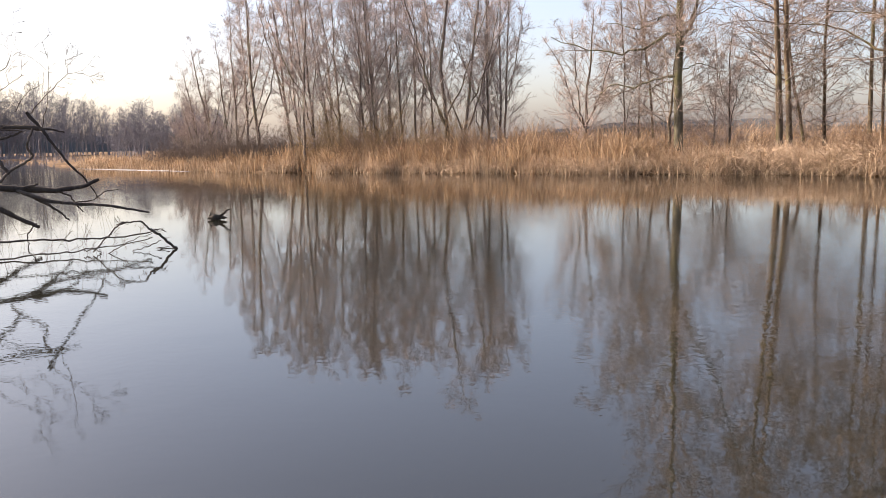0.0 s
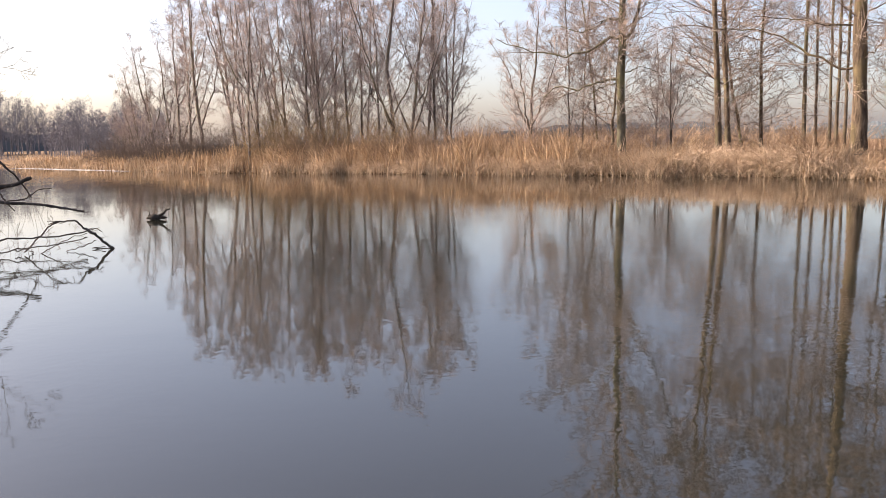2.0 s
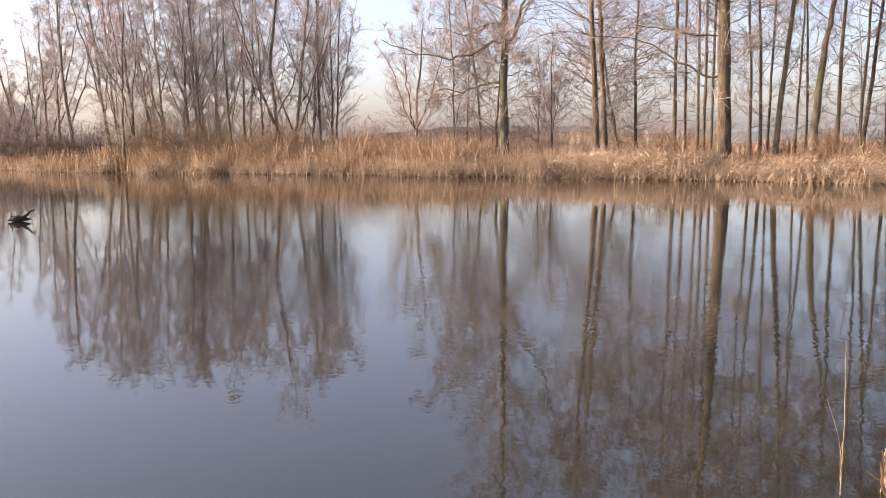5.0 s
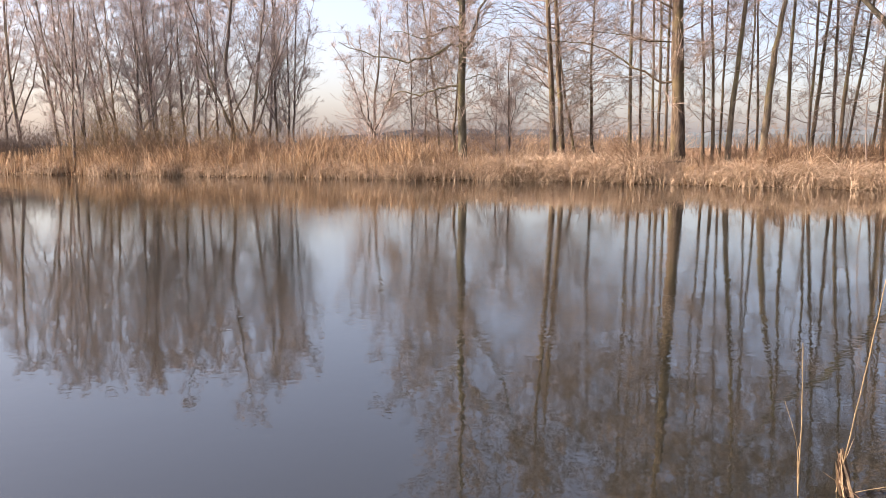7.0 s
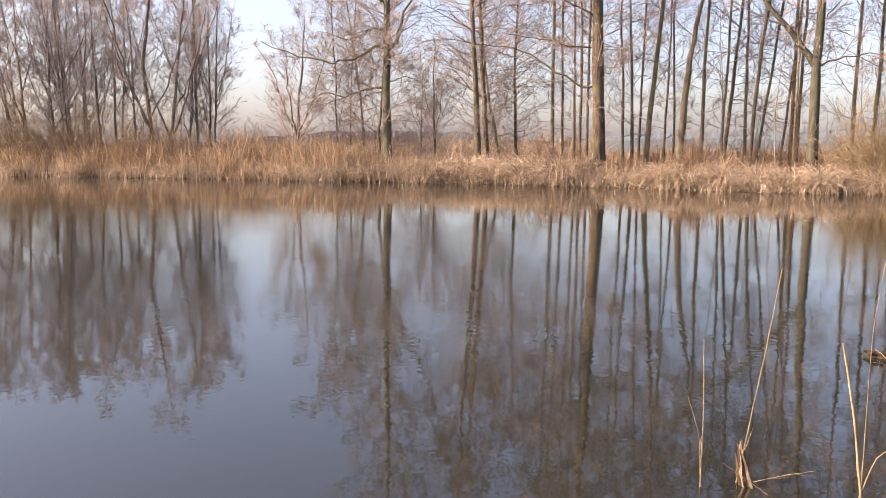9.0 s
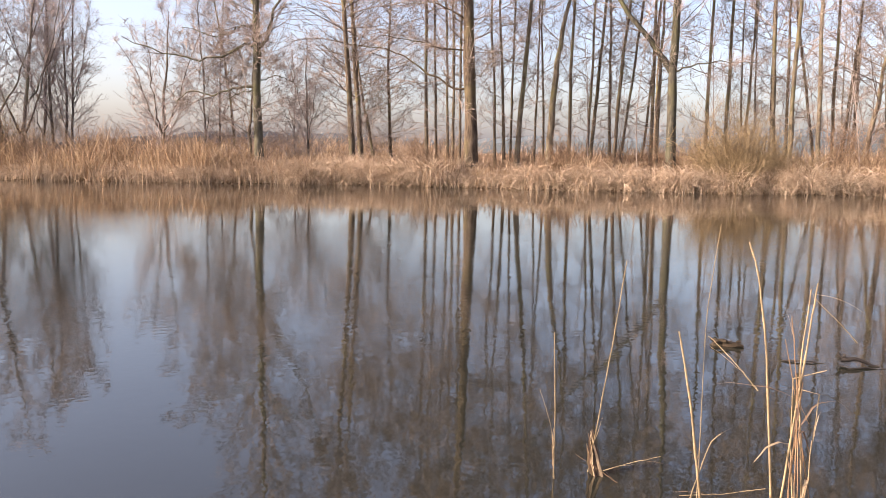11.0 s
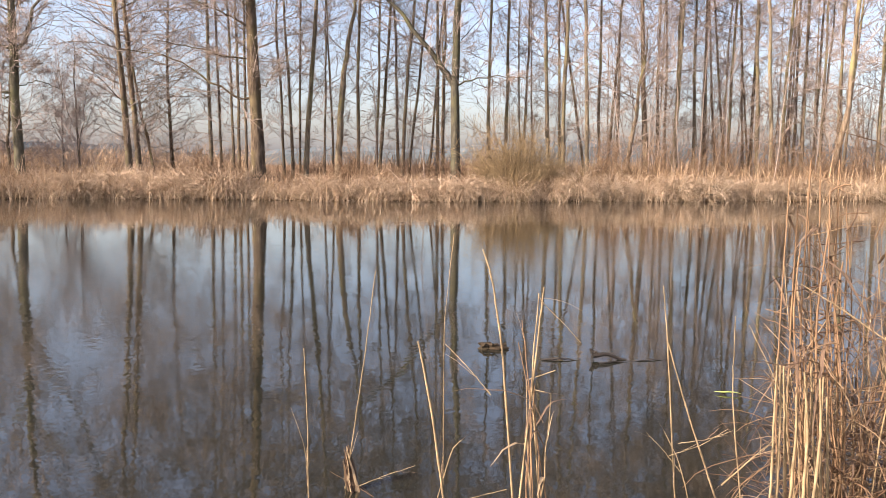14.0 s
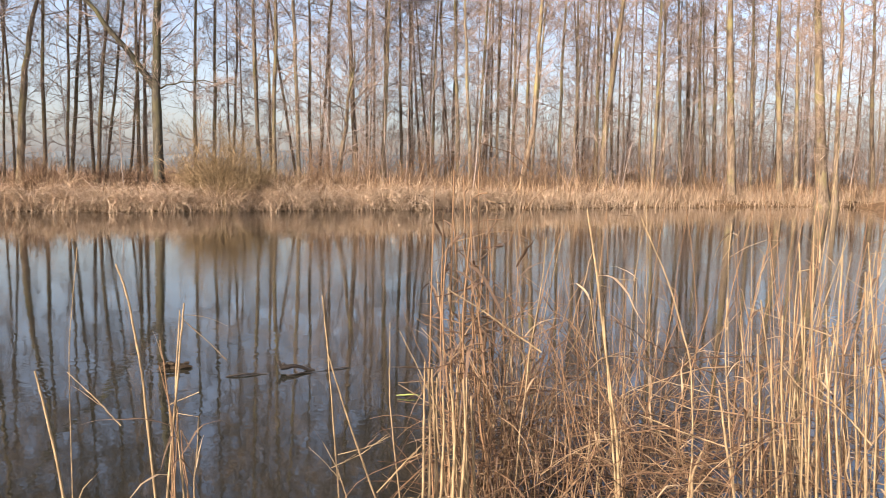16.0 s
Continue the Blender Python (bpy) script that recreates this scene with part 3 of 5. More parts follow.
copse_tree(0.58, 46.0, 0.161, 13.5, (-0.078, 0.001), upper=(0.078, -0.001), knee=5.6)
copse_tree(-8.53, 49.65, 0.084, 11.9, (-0.058, -0.01))
copse_tree(-8.03, 47.99, 0.097, 10.8, (0.007, 0.001))
copse_tree(-7.53, 48.93, 0.1, 11.5, (-0.066, -0.011))
copse_tree(-7.29, 54.66, 0.093, 13.4, (-0.097, -0.014))
copse_tree(-7.28, 56.89, 0.084, 12.5, (-0.091, -0.012))
copse_tree(-6.15, 51.49, 0.094, 12.2, (-0.024, -0.003))
copse_tree(-5.44, 54.87, 0.109, 12.9, (-0.003, -0.0))
copse_tree(-4.45, 48.43, 0.102, 10.5, (-0.081, -0.008))
copse_tree(-3.76, 48.3, 0.069, 11.6, (-0.048, -0.004))
copse_tree(-3.46, 53.99, 0.077, 13.3, (0.012, 0.001))
copse_tree(-3.27, 57.49, 0.096, 13.2, (-0.079, -0.005))
copse_tree(-2.35, 53.02, 0.101, 11.8, (-0.018, -0.001))
copse_tree(-1.63, 54.25, 0.102, 12.3, (-0.02, -0.001))
copse_tree(-1.36, 55.36, 0.08, 13.2, (0.037, 0.001))
copse_tree(-0.52, 51.12, 0.093, 11.5, (-0.003, -0.0))
copse_tree(3.55, 49.0, 0.09, 11.5, (0.02, 0.0))
young_tree(-21.6, 70.5, 0.07, 5.0, (-0.03, 0.0))
young_tree(-17.2, 66.0, 0.08, 10.0, (-0.03, 0.0))


# ---- the wood behind the bank ----
def background_wood():
    rng = np.random.RandomState(8)
    kinds = []
    for i in range(5):
        t = tree("background_tree", "thin bare tree in the wood behind the bank", 0, 0, 0.055 + 0.013 * i, 15.5 + i, (0.01 * (i - 2), 0.005), start=0.25, boughs=30, reach=2.8,
                 rise=(5, 50), lift=0.2, subs=7, twigs=5, bark=BARK, twig=TWIG, sides=6, group="wood behind the bank")
        kinds.append(t)
    spots = []
    while len(spots) < 66:
        az = 36 + 64 * rng.uniform() ** 0.45
        d = shore(az) + 7 + 32 * rng.uniform() ** 1.2
        spots.append((math.sin(radians(az)) * d, math.cos(radians(az)) * d))
    while len(spots) < 126:                 # thicker where the wood runs back from the water
        az = rng.uniform(66, 104)
        d = shore(az) + rng.uniform(10, 48)
        spots.append((math.sin(radians(az)) * d, math.cos(radians(az)) * d))
    for i, (x, y) in enumerate(spots):
        m = pose(x, y, 0, rng.uniform(-2, 2), rng.uniform(-2, 2), rng.uniform(0, 360))
        if i < 5:
            kinds[i].matrix_basis = m
        else:
            copy_thing(kinds[i % 5], m)


background_wood()


def far_wood():
    """The wood across the open water: too many stems to count. Its colour includes haze."""
    rng = np.random.RandomState(21)
    s = Strands()
    n = 460
    az = np.where(rng.uniform(0, 1, n) < 0.8, rng.uniform(-38, -20, n), rng.uniform(-20, -15, n))
    d = np.where(az > -22, rng.uniform(105, 150, n), rng.uniform(150, 190, n))
    swell = 0.88 + 0.12 * np.sin(az * 2.1) + 0.08 * np.sin(az * 5.3 + 1)
    h = np.where(az < -24, 14.0, 10.5) * swell * rng.uniform(0.82, 1.0, n) * d / 160
    x, y = np.sin(np.radians(az)) * d, np.cos(np.radians(az)) * d
    st = np.stack([x, y, np.zeros(n)], 1)
    p = bow(rng, st, np.stack([rng.normal(0, .06, n), rng.normal(0, .06, n), np.ones(n)], 1), h, 7, np.zeros(n), 0.035)
    r = (0.0085 * h)[:, None] * np.linspace(1, 0.2, 7)
    s.tubes(p, r, 4)
    p1, r1 = side_shoots(rng, p, r, 20, h * 0.27, (35, 80), 3, 0.25, 0.12, 0.5, 0.25)
    s.tubes(p1, np.minimum(r1, 0.03), 3)
    l1 = np.linalg.norm(p1[:, -1] - p1[:, 0], axis=1)
    p2, r2 = side_shoots(rng, p1, np.maximum(r1, 0.02), 7, l1 * 0.6, (30, 75), 2, 0.1, 0.12, 0.8)
    s.ribbons(p2, np.clip(r2, 0.014, 0.020), unit(np.cross(p2[:, 1] - p2[:, 0], rng.normal(0, 1, (len(p2), 3)))))
    tagged(new("far_wood", s.mesh("far_wood", TWIG_HAZED)), "far bare wood across the open water, greyed by painted haze", "wood", kind="stuff")


far_wood()


def sapling_thicket():
    """Thin poles that crowd between the trunks of the wood."""
    rng = np.random.RandomState(44)
    s = Strands()
    n = 360
    az = 38 + 59 * rng.uniform(0, 1, n) ** 0.5
    d = shore(az) + rng.uniform(2.5, 20, n)
    h = rng.uniform(4, 10, n)
    st = np.stack([np.sin(np.radians(az)) * d, np.cos(np.radians(az)) * d, np.full(n, 0.1)], 1)
    p = bow(rng, st, np.stack([rng.normal(0, .08, n), rng.normal(0, .08, n), np.ones(n)], 1), h, 7, np.full(n, 0.1), 0.05)
    r = (0.010 + 0.0022 * h)[:, None] * np.linspace(1, 0.25, 7)
    s.tubes(p, r, 4)
    p1, r1 = side_shoots(rng, p, r, 13, h * 0.17, (25, 65), 4, 0.3, 0.12, 0.5, 0.12)
    s.tubes(p1, np.maximum(r1, 0.005), 3)
    l1 = np.linalg.norm(p1[:, -1] - p1[:, 0], axis=1)
    p2, r2 = side_shoots(rng, p1, r1, 4, l1 * 0.5, (25, 60), 2, 0.2, 0.1, 0.8)
    s.ribbons(p2, np.maximum(r2, 0.006), unit(np.cross(p2[:, 1] - p2[:, 0], rng.normal(0, 1, (len(p2), 3)))))
    tagged(new("sapling_thicket", s.mesh("sapling_thicket", TWIG)), "thicket of thin brown saplings between the trunks", "saplings", kind="stuff")


sapling_thicket()


# ---- shrubs ----
def shrub(x, y, height, width, material, label, stems=34, lean=0.0):
    COUNT[0] += 1
    rng = np.random.RandomState(COUNT[0] * 31 + 2)
    height *= 1.15
    a = rng.uniform(0, 2 * np.pi, stems)
    o = rng.uniform(0, 0.4, stems) * width
    st = np.stack([np.cos(a) * o, np.sin(a) * o, np.full(stems, 0.1)], 1)
    spread = rng.uniform(0.1, 0.8, stems) * width / height
    d = np.stack([np.cos(a) * spread + lean, np.sin(a) * spread, np.ones(stems)], 1)
    p = bow(rng, st, d, height * rng.uniform(0.45, 1.15, stems), 6, np.full(stems, 0.1), 0.2)
    r = 0.016 * rng.uniform(0.6, 1.3, stems)[:, None] * np.linspace(1, 0.35, 6)
    s = Strands().tubes(p, r, 3)
    p1, r1 = side_shoots(rng, p, r, 8, np.full(stems, height * 0.36), (25, 80), 3, 0.15, 0.25, 0.6, 0.12)
    s.tubes(p1, np.maximum(r1, 0.005), 3)
    p2, r2 = side_shoots(rng, p1, r1, 2, np.full(len(p1), height * 0.15), (25, 70), 2, 0.1, 0.1, 0.8)
    s.ribbons(p2, np.maximum(r2, 0.005), unit(np.cross(p2[:, 1] - p2[:, 0], rng.normal(0, 1, (len(p2), 3)))))
    ob = tagged(new("shrub", s.mesh("shrub", material)), label, "shrub", "shrubs on the bank")
    ob.location = (x, y, 0)
    return ob


def at(az, beyond):
    d = float(shore(az)) + beyond
    return math.sin(radians(az)) * d, math.cos(radians(az)) * d


for az, b, h, w in [(-16.5, 3.5, 2.1, 2.8), (-15, 4, 2.4, 2.8), (-13.4, 3.5, 2.3, 2.6), (-12, 4, 2.5, 2.6), (-18.5, 4, 1.9, 2.8), (-10.6, 3.6, 2.2, 2.2), (-17.4, 5, 2.2, 2.8), (-14.2, 5, 2.5, 2.8)]:
    shrub(*at(az, b), h, w, SHRUB_DARK, "dark grey-brown shrub thicket behind the reeds", 70)
for az, b, h, w in [(-8.6, 3, 2.9, 2.2), (-7.0, 3.6, 3.7, 2.4), (-5.6, 2.8, 2.6, 1.8), (-3.6, 3.6, 3.2, 2.4), (-0.4, 3, 2.5, 1.8), (1.6, 3.8, 3.1, 2.0)]:
    shrub(*at(az, b), h, w, SHRUB_OLIVE, "olive-brown willow shrub beneath the copse", 60)
for az, b, h, w in [(-6.4, 2.2, 2.3, 1.6), (-4.6, 1.9, 2.0, 1.6), (-2.8, 2.4, 2.4, 1.6), (-0.6, 2.0, 2.1, 1.6), (1.6, 2.4, 2.2, 1.6), (2.9, 2.0, 1.9, 1.4), (4.6, 2.2, 2.3, 1.8), (5.6, 1.8, 1.9, 1.4), (7.2, 1.8, 2.0, 1.5),
                    (9.4, 1.9, 1.6, 1.6), (10.6, 2.4, 1.6, 1.6), (12.6, 1.7, 1.4, 1.5), (14.4, 1.6, 1.3, 1.5), (17.0, 2.0, 1.2, 1.6), (18.6, 2.2, 1.2, 1.6), (22.4, 2.4, 1.2, 1.6), (24.4, 2.2, 1.2, 1.6), (26.0, 2.2, 1.3, 1.6)]:
    shrub(*at(az, b), h, w, SHRUB_REED, "pale brown bare shrub mixed with reeds", 30)
for az, b, h, w in [(6.2, 3, 2.2, 2.2), (8, 3.4, 2.0, 2.0), (11.8, 3, 1.7, 2.2), (13.6, 3, 1.7, 2.0), (15.2, 2.4, 1.5, 1.8), (20.5, 3, 1.4, 2.0), (27.5, 2.2, 1.9, 2.0), (29, 2.6, 1.8, 1.8), (28.8, 0.9, 1.5, 1.5), (33.2, 3.0, 1.2, 1.2), (36.8, 0.9, 1.5, 1.2), (37.4, 1.6, 1.9, 1.2), (40.2, 3.5, 1.4, 1.4), (44.2, 3.8, 1.4, 1.4), (47.6, 2.4, 1.7, 1.4)]:
    shrub(*at(az, b), h, w, SHRUB_BROWN, "brown twiggy shrub among dry reeds", 30)
for az, b, h, w in [(8.6, 18, 2.8, 3.6), (10.4, 24, 3.0, 4.0), (12.8, 20, 2.8, 3.8), (15.6, 26, 3.0, 4.2), (17.4, 20, 2.7, 3.8), (19.2, 28, 3.1, 4.2), (21.2, 22, 2.8, 4.0), (23.0, 30, 3.2, 4.4), (24.8, 24, 3.0, 4.0), (26.6, 20, 2.7, 3.8), (28.4, 26, 2.9, 4.0), (30.6, 30, 2.6, 4.2)]:
    shrub(*at(az, b), h, w, SHRUB_REED, "grey-brown bare thicket far behind the straw bank", 44)
for az, b, h, w in [(47.6, 1.4, 2.3, 1.6), (48.3, 1.9, 3.1, 1.6), (49.0, 1.2, 2.4, 2.0), (49.8, 2.0, 2.9, 1.8), (50.8, 2.2, 2.2, 2.2), (52.0, 2.0, 1.7, 1.8)]:
    shrub(*at(az, b), h, w, SHRUB_OLIVE, "domed olive-brown leafless shrub at the water's edge", 44, 0.35 * math.sin(az * 7))
for az, b, h, w in [(35, 9, 1.8, 2.4), (38.5, 8, 2.0, 2.4), (42, 8, 2.2, 2.6), (45.5, 7, 2.2, 2.4), (48, 8, 2.4, 2.6), (54.5, 3, 2.6, 2.2), (57, 3, 2.4, 2.2), (60, 3.5, 2.6, 2.4), (63, 3.5, 2.6, 2.4), (66, 4, 2.8, 2.6), (69.5, 4, 3.0, 2.6), (73, 4.5, 3.0, 2.8), (77, 5, 3.2, 3.0), (81, 5, 3.2, 3.0), (85, 5, 3.4, 3.0), (89, 6, 3.4, 3.0)]:
    shrub(*at(az, b), h, w, SHRUB_BROWN, "brown undergrowth at the foot of the wood", 38)


# ---- reeds along the far shore ----
def reed_bed(name, label, n, az0, az1, near, far, height, half, material, droop, seed, toward=0.0, k=5, tuft=0.35, group_size=14, arch=0.34):
    """Dry reeds in tufts: each tuft leans its own way and has its own height."""
    rng = np.random.RandomState(seed)
    m = n // group_size
    taz = rng.uniform(az0, az1, m)
    tb = near + (far - near) * rng.uniform(0, 1, m)
    td = shore(taz) + tb
    tx, ty = np.sin(np.radians(taz)) * td, np.cos(np.radians(taz)) * td
    swell = 0.5 + 0.5 * np.sin(taz * 2.3 + 2 * np.sin(taz * 0.7)) * np.sin(tb * 1.1 + taz * 0.8)
    th = height[0] + (height[1] - height[0]) * np.clip(0.5 * swell + 0.5 * rng.uniform(0, 1, m), 0, 1)
    tl = rng.normal(0, droop * 0.7, (m, 2)) - np.stack([np.sin(np.radians(taz)), np.cos(np.radians(taz))], 1) * toward * rng.uniform(0, 1.5, (m, 1))
    g = np.repeat(np.arange(m), group_size)
    n = len(g)
    x, y = tx[g] + rng.normal(0, tuft, n), ty[g] + rng.normal(0, tuft, n)
    h = th[g] * rng.uniform(0.55, 1.15, n)
    tip = tl[g] + rng.normal(0, droop * 0.8, (n, 2))
    z = np.maximum(land(x, y), -0.05)
    t = np.linspace(0, 1, k)
    lean = np.minimum(np.linalg.norm(tip, axis=1), 1.7)[:, None]
    rise = h[:, None] * (t - arch * lean * t ** 2.4)
    p = np.empty((n, k, 3))
    p[:, :, 0] = x[:, None] + tip[:, :1] * h[:, None] * t ** 1.5
    p[:, :, 1] = y[:, None] + tip[:, 1:] * h[:, None] * t ** 1.5
    p[:, :, 2] = z[:, None] + np.maximum(rise, 0.02 * t)
    ang = rng.uniform(0, 2 * np.pi, n)
    side = np.stack([np.cos(ang), np.sin(ang), np.zeros(n)], 1)
    w = half * rng.uniform(0.5, 1.5, n)[:, None] * np.interp(t, [0, 0.6, 1], [1.0, 0.8, 0.25])
    s = Strands().ribbons(p, w, side)
    return tagged(new(name, s.mesh(name, material, False)), label, "reeds", kind="stuff")


reed_bed("arching_reeds", "tall drooping reeds heaped round a shrub", 800, 47.4, 50.6, 0.0, 1.6, (1.0, 2.8), 0.008, SHRUB_OLIVE, 0.45, 54, tuft=0.3, group_size=20, k=7, arch=0.42)
STRAW_LABEL = "bleached collapsed reed straw hanging over the water's edge"
STAND_LABEL = "dense stand of dry tan reeds on the far shore"
reed_bed("straw_fringe", STRAW_LABEL, 7500, -23.6, 14, -0.2, 1.4, (0.3, 0.9), 0.013, STRAW, 0.32, 1, 0.4)
reed_bed("straw_fringe", STRAW_LABEL, 7000, 14, 31, -0.25, 2.6, (0.45, 1.15), 0.011, STRAW, 0.4, 2, 0.5)
reed_bed("straw_fringe", STRAW_LABEL, 4500, 31, 60, -0.2, 1.2, (0.3, 0.85), 0.010, STRAW, 0.32, 62, 0.45)
reed_bed("straw_fringe", STRAW_LABEL, 7500, 60, 97, -0.25, 2.2, (0.4, 1.0), 0.011, STRAW, 0.35, 3, 0.45)
reed_bed("reed_bed", STAND_LABEL, 3000, -23.6, -15.5, 0.1, 4.0, (0.3, 0.95), 0.016, REED, 0.16, 41)
reed_bed("reed_bed", STAND_LABEL, 3000, -15.5, -8, 0.1, 4.0, (0.4, 1.6), 0.014, REED, 0.16, 4)
reed_bed("reed_bed", STAND_LABEL, 5500, -8, 15, 0.2, 4.0, (0.4, 2.2), 0.012, REED, 0.3, 5, tuft=0.4)
reed_bed("arching_reeds", "long arching dry reeds bent over one another", 3600, -9, 15, 0.8, 3.8, (1.2, 3.0), 0.009, REED, 0.75, 51, tuft=0.35, group_size=22, k=7, arch=0.42)
reed_bed("arching_reeds", "long arching dry reeds bent over one another", 3000, 14, 30, 0.6, 3.2, (0.9, 1.8), 0.008, STRAW, 0.85, 52, tuft=0.35, group_size=22, k=7, arch=0.45)
reed_bed("arching_reeds", "long arching dry reeds bent over one another", 2600, 49, 97, 0.6, 3.2, (0.9, 1.9), 0.007, STRAW, 0.8, 53, tuft=0.35, group_size=20, k=7, arch=0.45)
reed_bed("reed_bed", STAND_LABEL, 4600, 15, 31, 0.6, 6.0, (0.4, 1.4), 0.011, REED, 0.35, 6, tuft=0.5)
reed_bed("reed_bed", STAND_LABEL, 5000, 55, 97, 1.2, 6.0, (0.6, 1.8), 0.011, REED, 0.28, 7, tuft=0.5)
reed_bed("reed_bed", STAND_LABEL, 2600, 31, 56, 0.0, 1.8, (0.3, 1.25), 0.010, REED, 0.4, 61, tuft=0.25)
reed_bed("dry_undergrowth", "thin brown stalks and litter under the trees", 5000, 31, 60, 1.5, 12.0, (0.25, 1.0), 0.010, REED_FIELD, 0.35, 9, tuft=0.7)
reed_bed("reed_field", "wide brown field of dry reeds behind the bank", 7000, -20, 34, 14, 60, (0.5, 1.05), 0.024, REED_FIELD, 0.16, 8, k=4, tuft=1.2)
reed_bed("reed_field", "wide brown field of dry reeds behind the bank", 8000, 33, 97, 12, 55, (0.9, 1.9), 0.024, REED_FIELD, 0.18, 81, k=4, tuft=1.2)


reed_bed("arching_reeds", "tall brown reeds standing far behind the straw bank", 3600, 5, 31, 16, 44, (1.7, 3.0), 0.014, REED, 0.5, 55, tuft=0.4, group_size=20, k=7, arch=0.34)
reed_bed("arching_reeds", "tall brown reeds arching over one another behind the straw", 500, 36, 39.5, 0.6, 2.4, (0.9, 1.7), 0.0075, REED, 0.62, 56, tuft=0.4, group_size=20, k=7, arch=0.34)
reed_bed("arching_reeds", "tall brown reeds arching over one another behind the straw", 1500, 50.5, 60, 1.8, 4.5, (0.9, 2.0), 0.0075, REED, 0.6, 57, tuft=0.4, group_size=20, k=7, arch=0.34)


def straw_mound(az, beyond, width, height, n, seed):
    """A cushion of fallen straw, its strands flowing down to all sides."""
    rng = np.random.RandomState(seed)
    cx, cy = at(az, beyond - 0.35)
    a = rng.uniform(0, 2 * np.pi, n)
    o = np.sqrt(rng.uniform(0, 1, n)) * 0.55
    st = np.stack([cx + np.cos(a) * o * width, cy + np.sin(a) * o * width * 0.8, 0.05 + height * (1 - 1.8 * o ** 2) * rng.uniform(0.0, 0.9, n)], 1)
    b = a + rng.normal(0, 0.6, n)
    d = np.stack([np.cos(b), np.sin(b), rng.uniform(0.2, 1.7, n)], 1)
    p = bow(rng, st, d, rng.uniform(0.3, 1.0, n) * (0.45 + 0.6 * height), 5, rng.uniform(-2.8, -0.6, n), 0.10)
    p[:, :, 2] = np.maximum(p[:, :, 2], 0.01)
    ang = rng.uniform(0, 2 * np.pi, n)
    side = np.stack([np.cos(ang), np.sin(ang), rng.normal(0, 0.5, n)], 1)
    w = 0.0085 * rng.uniform(0.5, 1.5, n)[:, None] * np.array([1, 0.95, 0.85, 0.6, 0.25])
    tagged(new("straw_mound", Strands().ribbons(p, w, unit(side)).mesh("straw_mound", STRAW, False)), "rounded cushion of bleached fallen straw at the water's edge", "reed straw", kind="stuff")


for i, (az, b, w, h, n) in enumerate([(-14.5, 0.5, 1.5, 0.6, 500), (-11.0, 0.5, 1.6, 0.6, 600), (-7.4, 0.5, 1.5, 0.6, 600), (-4.2, 0.5, 1.6, 0.65, 700), (-1.4, 0.4, 1.4, 0.6, 600), (1.8, 0.5, 1.6, 0.65, 700), (4.6, 0.5, 1.5, 0.7, 700), (7.4, 0.5, 1.5, 0.75, 800), (9.8, 0.4, 1.6, 0.7, 800), (12.2, 0.5, 1.5, 0.75, 800), (14.8, 0.5, 1.6, 0.8, 900), (17.5, 0.5, 1.6, 0.8, 900), (19.5, 0.4, 1.8, 0.9, 1000), (21.8, 0.5, 1.9, 1.0, 1200), (24.2, 0.4, 1.9, 1.0, 1200), (26.4, 0.5, 1.8, 1.1, 1200), (28.4, 0.5, 1.7, 1.1, 1200),
                                      (30.2, 0.6, 1.1, 0.55, 700), (31.6, 0.7, 1.0, 0.45, 500), (33.6, 0.6, 1.2, 0.6, 800), (35.2, 0.6, 1.5, 0.9, 1200), (37.0, 0.5, 1.3, 0.85, 1000), (39.6, 0.5, 1.4, 0.85, 1100), (41.4, 0.6, 1.6, 0.9, 1200),
                                      (43.4, 0.5, 1.5, 0.85, 1100), (45.2, 0.6, 1.4, 0.9, 1100), (47.0, 0.5, 1.5, 0.85, 1100), (48.8, 0.6, 1.5, 0.8, 1000), (51.0, 0.4, 1.3, 0.8, 900), (53.2, 0.5, 1.6, 1.0, 1300), (55.4, 0.5, 1.6, 0.9, 1100),
                                      (57.6, 0.6, 1.5, 0.9, 1000), (59.6, 0.5, 1.6, 0.95, 1100), (62.0, 0.5, 1.7, 1.0, 1000), (64.5, 0.6, 1.8, 0.9, 1000), (67.2, 0.6, 1.9, 0.85, 1000), (70.5, 0.6, 2.0, 0.8, 1000), (74.0, 0.6, 2.2, 0.7, 900)]):
    straw_mound(az, b, w, h * 1.1, int(n * 1.05), 200 + i)
reed_bed("far_reeds", "undergrowth at the foot of the far wood, greyed by painted haze", 4500, -40, -25, 0, 14, (0.4, 1.0), 0.02, TWIG_HAZED, 0.3, 10, k=4, tuft=1.8)


# ---- reeds on the near shore ----
CANE = strand_material("dry_cane", [(0.0, (0.150, 0.098, 0.050)), (0.5, (0.260, 0.184, 0.100)), (1.0, (0.400, 0.308, 0.185))], 0.65, 16.0, (0.5, 1.2))
LEAF_BROWN = strand_material("withered_brown_leaf", [(0.0, (0.070, 0.042, 0.028)), (1.0, (0.185, 0.122, 0.080))], 0.75, 8.0, (0.75, 1.15), 0.2)
CANE_BROWN = strand_material("brown_cane", [(0.0, (0.110, 0.060, 0.032)), (1.0, (0.270, 0.168, 0.092))], 0.65, 6.0, (0.7, 1.2))
LEAF = strand_material("dry_reed_leaf", [(0.0, (0.300, 0.205, 0.115)), (1.0, (0.480, 0.355, 0.225))], 0.65, 8.0, (0.75, 1.15), 0.3)
TANGLE = strand_material("reed_tangle", [(0.0, (0.075, 0.041, 0.024)), (0.6, (0.190, 0.115, 0.066)), (1.0, (0.340, 0.240, 0.140))], 0.7, 3.0, (0.7, 1.2), 0.15)


